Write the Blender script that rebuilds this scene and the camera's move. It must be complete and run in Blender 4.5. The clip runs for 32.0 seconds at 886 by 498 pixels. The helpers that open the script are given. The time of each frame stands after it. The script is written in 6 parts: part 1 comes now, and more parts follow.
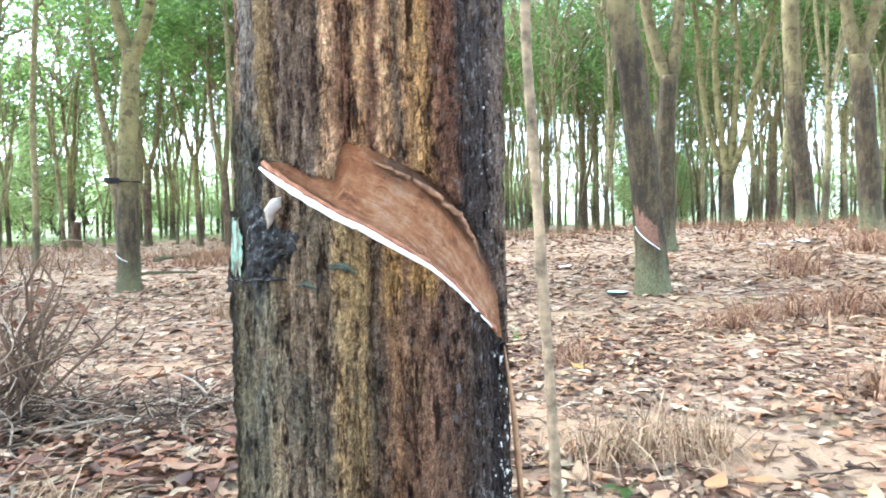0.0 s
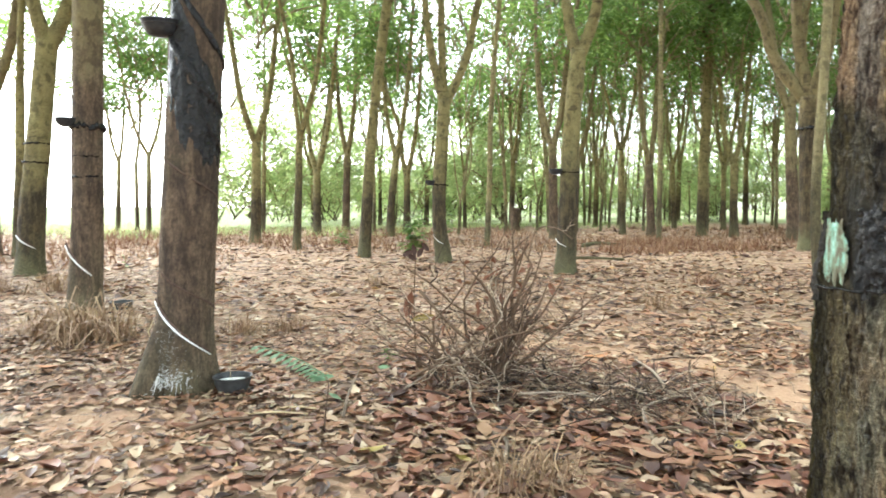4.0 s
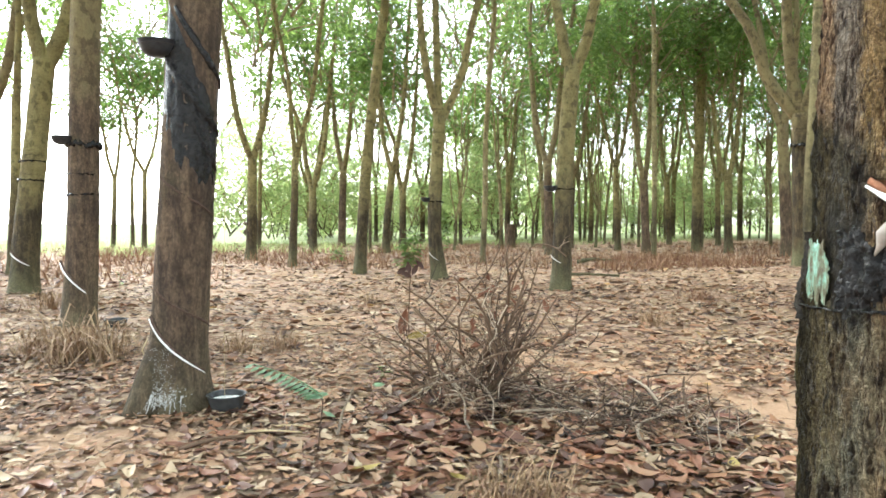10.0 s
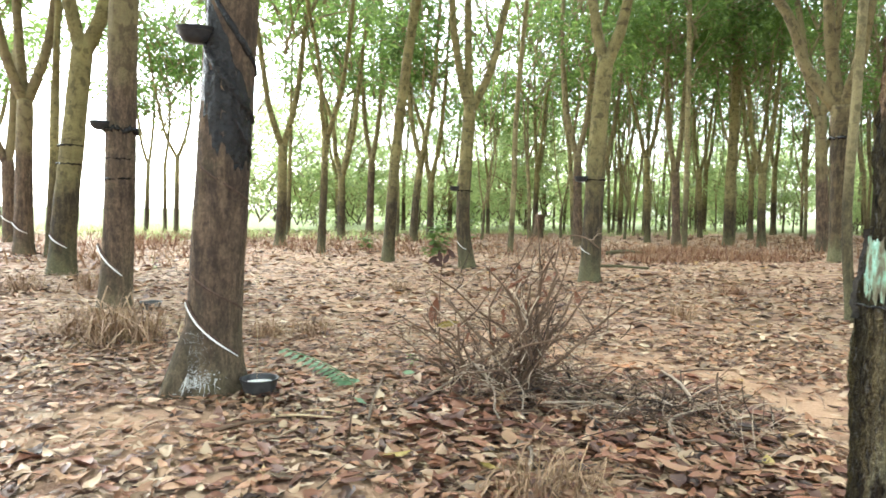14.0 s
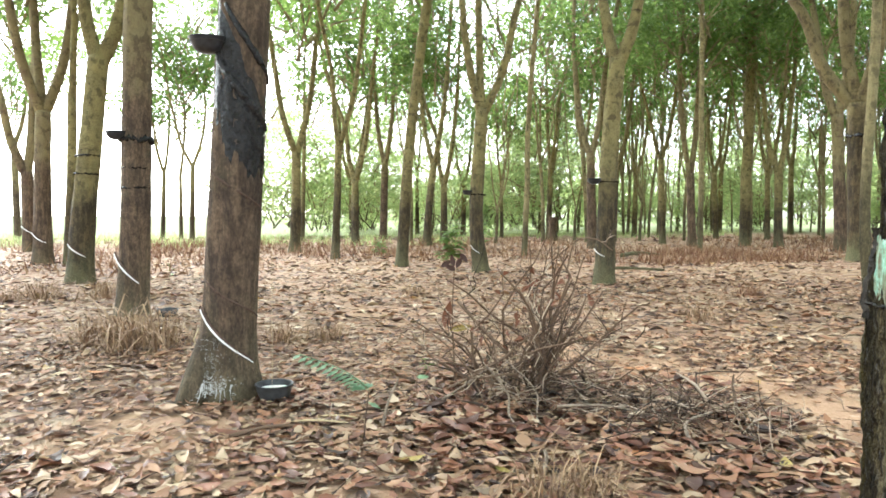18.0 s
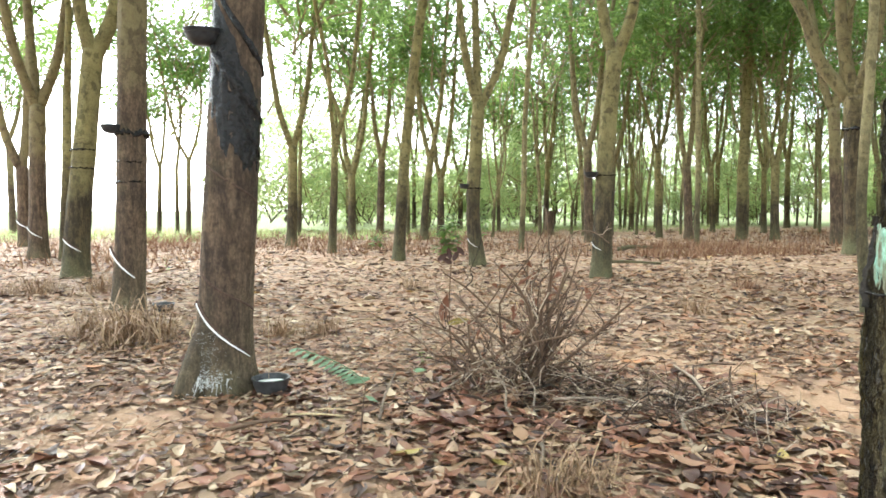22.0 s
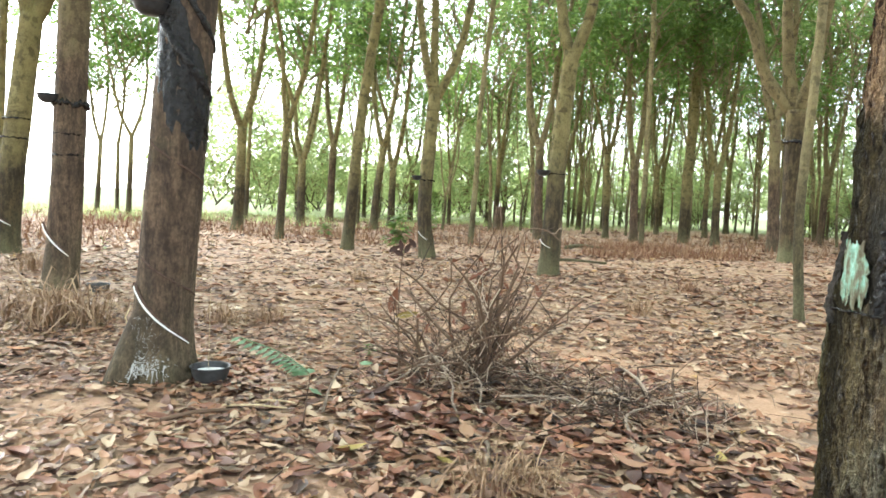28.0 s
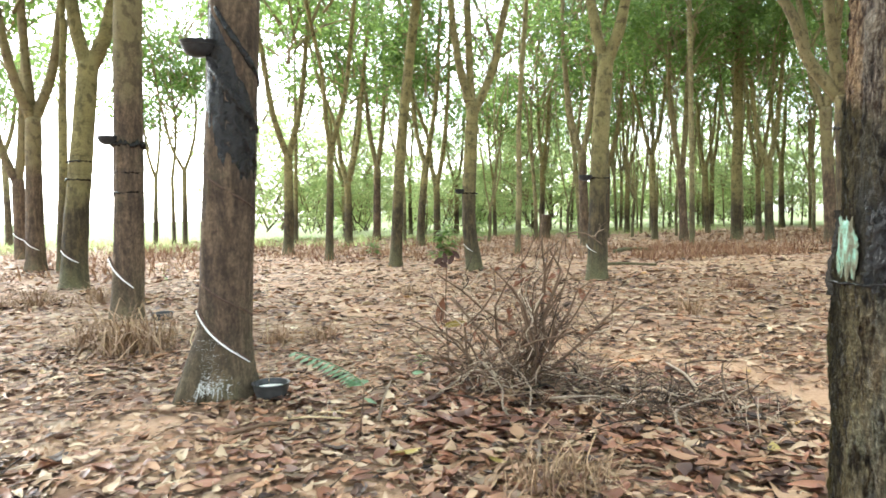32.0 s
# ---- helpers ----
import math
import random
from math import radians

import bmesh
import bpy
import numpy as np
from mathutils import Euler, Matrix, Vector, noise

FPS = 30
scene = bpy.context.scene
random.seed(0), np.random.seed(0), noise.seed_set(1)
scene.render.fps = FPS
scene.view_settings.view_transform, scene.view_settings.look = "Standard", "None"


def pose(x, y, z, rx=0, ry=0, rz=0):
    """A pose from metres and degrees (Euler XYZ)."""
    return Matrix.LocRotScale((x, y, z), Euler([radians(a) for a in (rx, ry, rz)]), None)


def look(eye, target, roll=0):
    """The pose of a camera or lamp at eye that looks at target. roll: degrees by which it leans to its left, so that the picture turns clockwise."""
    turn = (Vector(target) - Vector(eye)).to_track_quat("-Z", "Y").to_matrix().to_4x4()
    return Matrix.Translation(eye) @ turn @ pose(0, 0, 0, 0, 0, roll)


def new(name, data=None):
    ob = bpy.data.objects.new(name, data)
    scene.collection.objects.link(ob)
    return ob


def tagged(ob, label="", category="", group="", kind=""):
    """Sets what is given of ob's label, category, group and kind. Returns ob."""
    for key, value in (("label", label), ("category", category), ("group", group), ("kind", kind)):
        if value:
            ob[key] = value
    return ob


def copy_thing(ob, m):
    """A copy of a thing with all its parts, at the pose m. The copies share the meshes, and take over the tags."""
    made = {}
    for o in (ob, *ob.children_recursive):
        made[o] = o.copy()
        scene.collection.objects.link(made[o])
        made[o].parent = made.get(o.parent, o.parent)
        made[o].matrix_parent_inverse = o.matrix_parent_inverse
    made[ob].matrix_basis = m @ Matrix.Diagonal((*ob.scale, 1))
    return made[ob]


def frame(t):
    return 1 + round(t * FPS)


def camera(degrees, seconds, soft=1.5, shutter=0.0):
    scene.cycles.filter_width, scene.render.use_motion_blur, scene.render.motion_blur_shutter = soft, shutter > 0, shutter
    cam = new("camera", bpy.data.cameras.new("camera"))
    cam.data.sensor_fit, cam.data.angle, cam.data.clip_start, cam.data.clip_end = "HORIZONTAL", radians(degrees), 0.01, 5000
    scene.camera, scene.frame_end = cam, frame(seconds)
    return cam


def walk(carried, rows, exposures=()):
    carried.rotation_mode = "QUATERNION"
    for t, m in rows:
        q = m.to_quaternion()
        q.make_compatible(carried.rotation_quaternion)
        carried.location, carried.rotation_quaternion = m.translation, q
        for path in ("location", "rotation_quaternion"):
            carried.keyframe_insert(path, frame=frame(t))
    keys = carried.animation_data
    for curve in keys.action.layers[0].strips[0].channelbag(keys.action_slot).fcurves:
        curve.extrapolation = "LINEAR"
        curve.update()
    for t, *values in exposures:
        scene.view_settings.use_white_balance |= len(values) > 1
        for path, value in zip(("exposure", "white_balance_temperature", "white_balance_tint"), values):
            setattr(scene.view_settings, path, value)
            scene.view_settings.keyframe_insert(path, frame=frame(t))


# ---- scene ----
cam = camera(67.5, 32.0, soft=1.65, shutter=0.9)
PATH = [
    (0, (0.111, -0.096, 0.829), (1.283, 1.522, 0.728), -1.1),
    (0.5, (0.104, -0.091, 0.83), (1.223, 1.562, 0.71), -0.7),
    (1, (0.087, -0.074, 0.831), (1.094, 1.65, 0.71), -0.4),
    (1.5, (0.086, -0.067, 0.827), (1.023, 1.695, 0.686), -1.5),
    (2, (0.067, -0.06, 0.831), (0.887, 1.758, 0.689), -2.8),
    (2.5, (0.027, -0.047, 0.839), (0.614, 1.862, 0.722), -2.9),
    (3, (-0.006, -0.024, 0.84), (0.358, 1.938, 0.706), -2.6),
    (3.5, (-0.052, -0.015, 0.843), (0.104, 1.975, 0.721), -0.6),
    (4, (-0.069, -0.009, 0.843), (-0.026, 1.987, 0.719), 0.1),
    (4.5, (-0.074, -0.005, 0.843), (-0.054, 1.991, 0.708), 0.7),
    (6.5, (-0.069, -0.018, 0.848), (-0.024, 1.979, 0.752), 0.1),
    (7, (-0.071, -0.019, 0.849), (-0.034, 1.979, 0.765), 0.3),
    (7.5, (-0.070, -0.024, 0.852), (-0.032, 1.975, 0.784), 0.2),
    (8, (-0.072, -0.03, 0.854), (-0.041, 1.969, 0.798), 0.5),
    (8.5, (-0.066, -0.028, 0.853), (-0.028, 1.971, 0.793), 0.1),
    (9, (-0.065, -0.026, 0.851), (-0.026, 1.972, 0.775), -0.1),
    (9.5, (-0.065, -0.023, 0.85), (-0.011, 1.975, 0.776), 0.2),
    (10, (-0.062, -0.022, 0.849), (-0.007, 1.976, 0.774), -0.0),
    (10.5, (-0.065, -0.023, 0.849), (-0.021, 1.975, 0.769), 0.0),
    (11, (-0.069, -0.02, 0.849), (-0.027, 1.977, 0.763), 0.4),
    (11.5, (-0.075, -0.022, 0.85), (-0.047, 1.976, 0.762), 0.6),
    (12, (-0.082, -0.023, 0.851), (-0.067, 1.975, 0.764), 1.1),
    (12.5, (-0.082, -0.019, 0.85), (-0.075, 1.979, 0.756), 1.2),
    (13, (-0.084, -0.017, 0.85), (-0.072, 1.98, 0.741), 1.2),
    (13.5, (-0.084, -0.017, 0.85), (-0.080, 1.979, 0.74), 0.9),
    (14, (-0.088, -0.02, 0.851), (-0.112, 1.977, 0.742), 0.9),
    (14.5, (-0.091, -0.02, 0.85), (-0.134, 1.976, 0.735), 0.5),
    (16.5, (-0.085, -0.014, 0.848), (-0.147, 1.981, 0.725), 0.9),
    (17, (-0.081, -0.018, 0.849), (-0.149, 1.977, 0.732), 0.5),
    (17.5, (-0.081, -0.02, 0.852), (-0.152, 1.976, 0.75), 0.4),
    (18, (-0.079, -0.025, 0.852), (-0.146, 1.972, 0.755), 0.1),
    (18.5, (-0.081, -0.021, 0.85), (-0.145, 1.975, 0.747), 0.2),
    (19, (-0.078, -0.021, 0.851), (-0.136, 1.975, 0.743), -0.1),
    (19.5, (-0.078, -0.019, 0.85), (-0.132, 1.977, 0.741), -0.2),
    (20, (-0.077, -0.025, 0.852), (-0.131, 1.972, 0.743), -0.2),
    (20.5, (-0.078, -0.023, 0.85), (-0.129, 1.973, 0.737), -0.1),
    (21, (-0.079, -0.02, 0.851), (-0.130, 1.976, 0.737), 0.1),
    (21.5, (-0.080, -0.016, 0.848), (-0.136, 1.979, 0.73), 0.0),
    (22, (-0.078, -0.016, 0.846), (-0.136, 1.979, 0.732), 0.0),
    (22.5, (-0.077, -0.017, 0.846), (-0.133, 1.978, 0.73), -0.2),
    (23, (-0.078, -0.018, 0.848), (-0.131, 1.978, 0.729), -0.2),
    (23.5, (-0.078, -0.016, 0.849), (-0.132, 1.98, 0.733), -0.3),
    (24, (-0.076, -0.018, 0.847), (-0.127, 1.978, 0.728), -0.3),
    (24.5, (-0.079, -0.013, 0.846), (-0.130, 1.983, 0.726), -0.0),
    (26.5, (-0.069, -0.021, 0.844), (-0.038, 1.975, 0.723), 0.4),
    (26.6, (-0.070, -0.02, 0.844), (-0.011, 1.975, 0.713), 0.2),
    (26.7, (-0.070, -0.02, 0.844), (0.005, 1.974, 0.707), -0.1),
    (26.8, (-0.071, -0.02, 0.844), (0.003, 1.974, 0.7), -0.3),
    (26.9, (-0.071, -0.019, 0.844), (-0.025, 1.977, 0.731), -0.5),
    (27, (-0.071, -0.019, 0.844), (0.020, 1.978, 0.771), -0.7),
    (27.1, (-0.077, -0.017, 0.843), (0.043, 1.979, 0.777), -0.2),
    (27.2, (-0.082, -0.014, 0.843), (0.043, 1.98, 0.75), 0.3),
    (27.3, (-0.088, -0.012, 0.842), (0.038, 1.98, 0.72), 0.8),
    (27.4, (-0.093, -0.01, 0.842), (0.026, 1.983, 0.714), 1.3),
    (27.5, (-0.099, -0.008, 0.841), (-0.014, 1.986, 0.699), 1.8),
    (27.6, (-0.098, 0.0, 0.843), (-0.021, 1.993, 0.704), 2.0),
    (27.7, (-0.097, 0.007, 0.844), (-0.020, 2.001, 0.714), 2.2),
    (27.8, (-0.097, 0.014, 0.846), (-0.015, 2.009, 0.716), 2.4),
    (27.9, (-0.096, 0.022, 0.847), (-0.008, 2.015, 0.713), 2.6),
    (28, (-0.095, 0.029, 0.849), (0.003, 2.022, 0.713), 2.8),
    (28.1, (-0.095, 0.011, 0.848), (-0.007, 2.006, 0.725), 2.3),
    (28.2, (-0.094, -0.007, 0.847), (-0.007, 1.988, 0.736), 1.8),
    (28.3, (-0.093, -0.024, 0.847), (-0.033, 1.972, 0.744), 1.3),
    (28.4, (-0.089, -0.042, 0.846), (-0.065, 1.955, 0.753), 0.8),
    (28.5, (-0.088, -0.06, 0.845), (-0.078, 1.938, 0.759), 0.3),
    (28.6, (-0.086, -0.05, 0.845), (-0.081, 1.948, 0.763), 0.2),
    (28.7, (-0.084, -0.04, 0.845), (-0.081, 1.959, 0.761), -0.0),
    (28.8, (-0.082, -0.029, 0.845), (-0.094, 1.969, 0.754), -0.2),
    (28.9, (-0.080, -0.019, 0.845), (-0.096, 1.978, 0.745), -0.4),
    (29, (-0.078, -0.009, 0.845), (-0.104, 1.989, 0.745), -0.5),
    (29.1, (-0.080, -0.01, 0.845), (-0.122, 1.987, 0.746), -0.3),
    (29.2, (-0.082, -0.011, 0.846), (-0.149, 1.986, 0.743), -0.1),
    (29.3, (-0.085, -0.012, 0.847), (-0.155, 1.986, 0.77), 0.1),
    (29.4, (-0.087, -0.013, 0.847), (-0.149, 1.986, 0.799), 0.3),
    (29.5, (-0.089, -0.014, 0.848), (-0.148, 1.985, 0.805), 0.5),
    (29.6, (-0.088, -0.013, 0.847), (-0.157, 1.985, 0.795), 0.4),
    (29.7, (-0.086, -0.012, 0.847), (-0.158, 1.986, 0.791), 0.2),
    (29.8, (-0.085, -0.011, 0.846), (-0.160, 1.986, 0.778), 0.1),
    (30, (-0.083, -0.01, 0.845), (-0.163, 1.987, 0.767), -0.2),
    (30.5, (-0.076, -0.009, 0.844), (-0.145, 1.988, 0.747), -0.4),
    (31, (-0.054, -0.01, 0.843), (-0.073, 1.987, 0.728), -1.2),
    (31.5, (-0.057, -0.008, 0.842), (-0.088, 1.988, 0.724), -1.1),
    (31.6, (-0.059, -0.02, 0.841), (-0.091, 1.977, 0.726), -1.1),
    (31.7, (-0.062, -0.031, 0.841), (-0.094, 1.965, 0.729), -1.1),
    (31.8, (-0.064, -0.043, 0.841), (-0.103, 1.953, 0.732), -1.0),
    (31.9, (-0.067, -0.055, 0.84), (-0.112, 1.942, 0.741), -1.0),
    (32, (-0.069, -0.067, 0.84), (-0.118, 1.93, 0.743), -1.0),
]
walk(cam, [(t, look(e, g, r)) for t, e, g, r in PATH], [(0, 3.52, 5150, 4), (2, 3.54, 5350, 4), (3, 3.1, 5900, 4), (3.8, 3.0, 6120, 4), (7, 2.94, 6120, 4), (32, 2.94, 6120, 4)])

# ---- world, sun ----
SUN_AZ, SUN_EL = radians(-38), radians(44)
world = bpy.data.worlds.new("sky_world")
scene.world = world
world.use_nodes = True
wn = world.node_tree.nodes
sky = wn.new("ShaderNodeTexSky")
sky.sky_type = "NISHITA"
sky.sun_disc = False
sky.sun_elevation = SUN_EL
sky.sun_rotation = SUN_AZ
sky.dust_density, sky.air_density = 2.0, 1.0
veil = wn.new("ShaderNodeHueSaturation")
veil.inputs["Saturation"].default_value = 0.35
world.node_tree.links.new(sky.outputs[0], veil.inputs["Color"])
world.node_tree.links.new(veil.outputs[0], wn["Background"].inputs["Color"])
wn["Background"].inputs["Strength"].default_value = 0.15

sun = new("sun", bpy.data.lights.new("sun", "SUN"))
sun.data.energy = 0.65
sun.data.angle = radians(22)
sun.data.color = (1.0, 0.96, 0.9)
sun.matrix_world = look((math.sin(SUN_AZ) * 50, math.cos(SUN_AZ) * 50, 50 * math.tan(SUN_EL)), (0, 0, 0))


# ---- materials ----
class Shade:
    """A node material under construction."""

    def __init__(self, name, rough=0.85):
        self.m = bpy.data.materials.new(name)
        self.m.use_nodes = True
        self.t = self.m.node_tree
        self.b = self.t.nodes["Principled BSDF"]
        self.b.inputs["Roughness"].default_value = rough
        self.b.inputs["Specular IOR Level"].default_value = 0.3

    def node(self, kind, **inputs):
        n = self.t.nodes.new(kind)
        for k, v in inputs.items():
            self.put(n.inputs[k.replace("_", " ")], v)
        return n

    def put(self, socket, v):
        if isinstance(v, bpy.types.NodeSocket):
            self.t.links.new(v, socket)
        else:
            socket.default_value = v

    def coords(self, scale=(1, 1, 1), kind="Object"):
        mp = self.node("ShaderNodeMapping", Vector=self.node("ShaderNodeTexCoord").outputs[kind])
        mp.inputs["Scale"].default_value = scale
        return mp.outputs[0]

    def noise(self, vec, scale, detail=4.0, rough=0.6):
        return self.node("ShaderNodeTexNoise", Vector=vec, Scale=scale, Detail=detail, Roughness=rough).outputs["Fac"]

    def ramp(self, fac, *stops):
        n = self.node("ShaderNodeValToRGB", Fac=fac)
        els = n.color_ramp.elements
        while len(els) < len(stops):
            els.new(0.5)
        for e, (p, c) in zip(els, stops):
            e.position = p
            e.color = (*c, 1) if len(c) == 3 else c
        return n.outputs["Color"]

    def mix(self, fac, a, b, mode="MIX"):
        n = self.t.nodes.new("ShaderNodeMix")
        n.data_type, n.blend_type = "RGBA", mode
        for i, v in ((0, fac), (6, a), (7, b)):
            if isinstance(v, tuple) and len(v) == 3:
                v = (*v, 1)
            self.put(n.inputs[i], v)
        return n.outputs[2]

    def math(self, op, a, b=0.0):
        n = self.t.nodes.new("ShaderNodeMath")
        n.operation = op
        self.put(n.inputs[0], a)
        self.put(n.inputs[1], b)
        return n.outputs[0]

    def colour(self, c):
        self.put(self.b.inputs["Base Color"], (*c, 1) if isinstance(c, tuple) else c)
        return self

    def rough(self, r):
        self.put(self.b.inputs["Roughness"], r)
        return self

    def bump(self, height, distance=0.01, strength=0.8):
        n = self.node("ShaderNodeBump", Height=height, Distance=distance, Strength=strength)
        self.t.links.new(n.outputs[0], self.b.inputs["Normal"])
        return self

    def island(self):
        return self.node("ShaderNodeNewGeometry").outputs["Random Per Island"]

    def random(self):
        return self.node("ShaderNodeObjectInfo").outputs["Random"]


BLACK, WHITE = (0, 0, 0), (1, 1, 1)


def make_bark(name, dark, mid, pale, split=1.9, algae=0.45):
    """Plantation bark: a dark tapped panel up to about head height, pale untouched bark above."""
    s = Shade(name, 0.9)
    v = s.coords((1, 1, 0.2))
    o = s.coords()
    streak = s.noise(v, 24, 7, 0.65)
    patch = s.noise(o, 4.5, 5, 0.6)
    fine = s.noise(s.coords((1, 1, 0.6)), 75, 6, 0.75)
    ring = s.noise(s.coords((0.25, 0.25, 1)), 14, 5, 0.7)
    worn = s.math("ADD", s.math("MULTIPLY", streak, 0.4), s.math("ADD", s.math("MULTIPLY", fine, 0.35), s.math("MULTIPLY", patch, 0.25)))
    low = s.ramp(worn, (0.38, tuple(c * 0.5 for c in dark)), (0.475, dark), (0.55, tuple(c * 0.85 for c in mid)), (0.64, tuple(c * 1.3 for c in mid)))
    high = s.ramp(s.math("ADD", s.math("MULTIPLY", patch, 0.5), s.math("MULTIPLY", fine, 0.5)), (0.36, tuple(c * 0.8 for c in mid)), (0.5, pale), (0.66, tuple(min(1, c * 1.35) for c in pale)))
    high = s.mix(s.ramp(ring, (0.58, BLACK), (0.7, WHITE)), high, tuple(c * 0.75 for c in mid))
    z = s.node("ShaderNodeSeparateXYZ", Vector=o).outputs["Z"]
    z = s.math("ADD", z, s.math("MULTIPLY", patch, 0.7))
    z = s.math("ADD", z, s.math("MULTIPLY", s.random(), 0.5))
    up = s.ramp(s.math("MULTIPLY", z, 0.25), (split * 0.25, BLACK), (split * 0.25 + 0.16, WHITE))
    col = s.mix(up, low, high)
    scab = s.ramp(s.noise(s.coords((1, 1, 0.7)), 13, 4, 0.55), (0.54, BLACK), (0.62, WHITE))
    col = s.mix(s.math("MULTIPLY", scab, 0.5), col, tuple(c * 0.55 for c in dark))
    foot = s.math("ADD", s.node("ShaderNodeSeparateXYZ", Vector=o).outputs["Z"], s.math("MULTIPLY", s.noise(s.coords((1, 1, 0.3)), 9, 5, 0.65), 0.9))
    col = s.mix(s.math("MULTIPLY", s.ramp(foot, (0.62, WHITE), (0.9, BLACK)), algae), col, s.ramp(fine, (0.35, (0.09, 0.085, 0.04)), (0.65, (0.26, 0.25, 0.13))))
    moss = s.ramp(s.noise(o, 2.3, 5, 0.7), (0.55, BLACK), (0.75, WHITE))
    col = s.mix(s.math("MULTIPLY", moss, 0.35), col, (0.19, 0.2, 0.09))
    s.colour(col)
    s.bump(s.math("ADD", streak, fine), 0.02, 1.0)
    return s.m


BARK = make_bark("bark", (0.052, 0.039, 0.023), (0.125, 0.091, 0.045), (0.242, 0.2, 0.084), 1.6)
BARK_GREY = make_bark("bark_grey", (0.082, 0.054, 0.036), (0.205, 0.138, 0.085), (0.23, 0.185, 0.09), 2.3, 0.2)
BARK_SLIM = make_bark("bark_slim", (0.075, 0.06, 0.032), (0.16, 0.13, 0.065), (0.28, 0.23, 0.115), 1.4)

BARK_OLIVE = make_bark("bark_olive", (0.05, 0.036, 0.021), (0.122, 0.086, 0.044), (0.2, 0.155, 0.072), 2.6, 0.7)


def make_tapped():
    """Weathered bark of the big trunk: upright stripes of ochre, brown, tar and algae, each with its own ragged edge."""
    s = Shade("tapped_bark", 0.85)
    s.b.inputs["Specular IOR Level"].default_value = 0.15
    o = s.coords()
    v = s.coords((1, 1, 0.12))
    v2 = s.coords((1, 1, 0.35))
    band = s.noise(v, 26, 4, 0.55)
    thin = s.noise(s.coords((1, 1, 0.16)), 120, 5, 0.7)
    fleck = s.noise(s.coords((1, 1, 0.8)), 165, 6, 0.78)
    blot = s.noise(s.coords((1, 1, 0.55)), 70, 6, 0.75)
    patch = s.noise(o, 9, 5, 0.65)
    crack = s.math("ABSOLUTE", s.math("SUBTRACT", s.noise(s.coords((1, 1, 0.14)), 30, 6, 0.68), 0.5))
    crack2 = s.math("ABSOLUTE", s.math("SUBTRACT", s.noise(s.coords((1, 1, 0.2)), 85, 6, 0.75), 0.5))
    speck = s.math("ADD", s.math("MULTIPLY", thin, 0.36), s.math("ADD", s.math("MULTIPLY", fleck, 0.4), s.math("MULTIPLY", blot, 0.24)))
    # angle round the trunk in turns, 0.5 facing the tapped side, with ragged edges
    xyz = s.node("ShaderNodeSeparateXYZ", Vector=o)
    ca, sa = math.cos(radians(-121)), math.sin(radians(-121))
    fx = s.math("ADD", s.math("MULTIPLY", xyz.outputs["X"], ca), s.math("MULTIPLY", xyz.outputs["Y"], sa))
    fy = s.math("SUBTRACT", s.math("MULTIPLY", xyz.outputs["Y"], ca), s.math("MULTIPLY", xyz.outputs["X"], sa))
    turn = s.math("ADD", s.math("MULTIPLY", s.math("ARCTAN2", fy, fx), 0.5 / math.pi), 0.5)
    rag = s.math("ADD", s.math("MULTIPLY", s.math("SUBTRACT", blot, 0.5), 0.022), s.math("MULTIPLY", s.math("SUBTRACT", s.noise(v2, 9, 3, 0.5), 0.5), 0.03))
    u = s.math("ADD", turn, rag)

    def stripes(*stops):
        return s.ramp(u, *[(0.5 + d / 360, c) for d, c in stops])

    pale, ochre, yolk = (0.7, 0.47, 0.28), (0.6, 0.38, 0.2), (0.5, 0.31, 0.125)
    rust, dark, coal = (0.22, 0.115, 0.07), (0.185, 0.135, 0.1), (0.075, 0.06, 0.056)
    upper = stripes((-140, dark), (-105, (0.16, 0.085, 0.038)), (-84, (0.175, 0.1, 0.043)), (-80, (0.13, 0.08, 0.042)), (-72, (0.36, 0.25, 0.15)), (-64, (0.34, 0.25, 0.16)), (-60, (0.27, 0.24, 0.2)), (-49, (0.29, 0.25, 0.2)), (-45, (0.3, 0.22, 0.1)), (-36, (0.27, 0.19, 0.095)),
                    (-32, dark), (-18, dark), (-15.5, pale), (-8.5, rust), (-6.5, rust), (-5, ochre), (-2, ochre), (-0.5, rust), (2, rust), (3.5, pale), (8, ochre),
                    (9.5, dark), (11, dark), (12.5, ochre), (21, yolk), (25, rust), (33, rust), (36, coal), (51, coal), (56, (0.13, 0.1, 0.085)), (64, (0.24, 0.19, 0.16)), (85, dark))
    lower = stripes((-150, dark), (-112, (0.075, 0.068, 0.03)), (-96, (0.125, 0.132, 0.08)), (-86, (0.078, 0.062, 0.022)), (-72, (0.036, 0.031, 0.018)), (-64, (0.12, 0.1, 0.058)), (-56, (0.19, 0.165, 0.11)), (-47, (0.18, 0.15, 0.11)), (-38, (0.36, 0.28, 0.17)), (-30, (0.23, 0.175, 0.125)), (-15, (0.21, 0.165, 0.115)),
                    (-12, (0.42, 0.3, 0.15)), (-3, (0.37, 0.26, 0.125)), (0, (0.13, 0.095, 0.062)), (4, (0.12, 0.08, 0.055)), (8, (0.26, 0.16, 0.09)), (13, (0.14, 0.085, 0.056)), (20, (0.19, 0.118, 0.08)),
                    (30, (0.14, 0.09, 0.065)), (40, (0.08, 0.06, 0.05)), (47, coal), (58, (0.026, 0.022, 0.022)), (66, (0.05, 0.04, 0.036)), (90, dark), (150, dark))
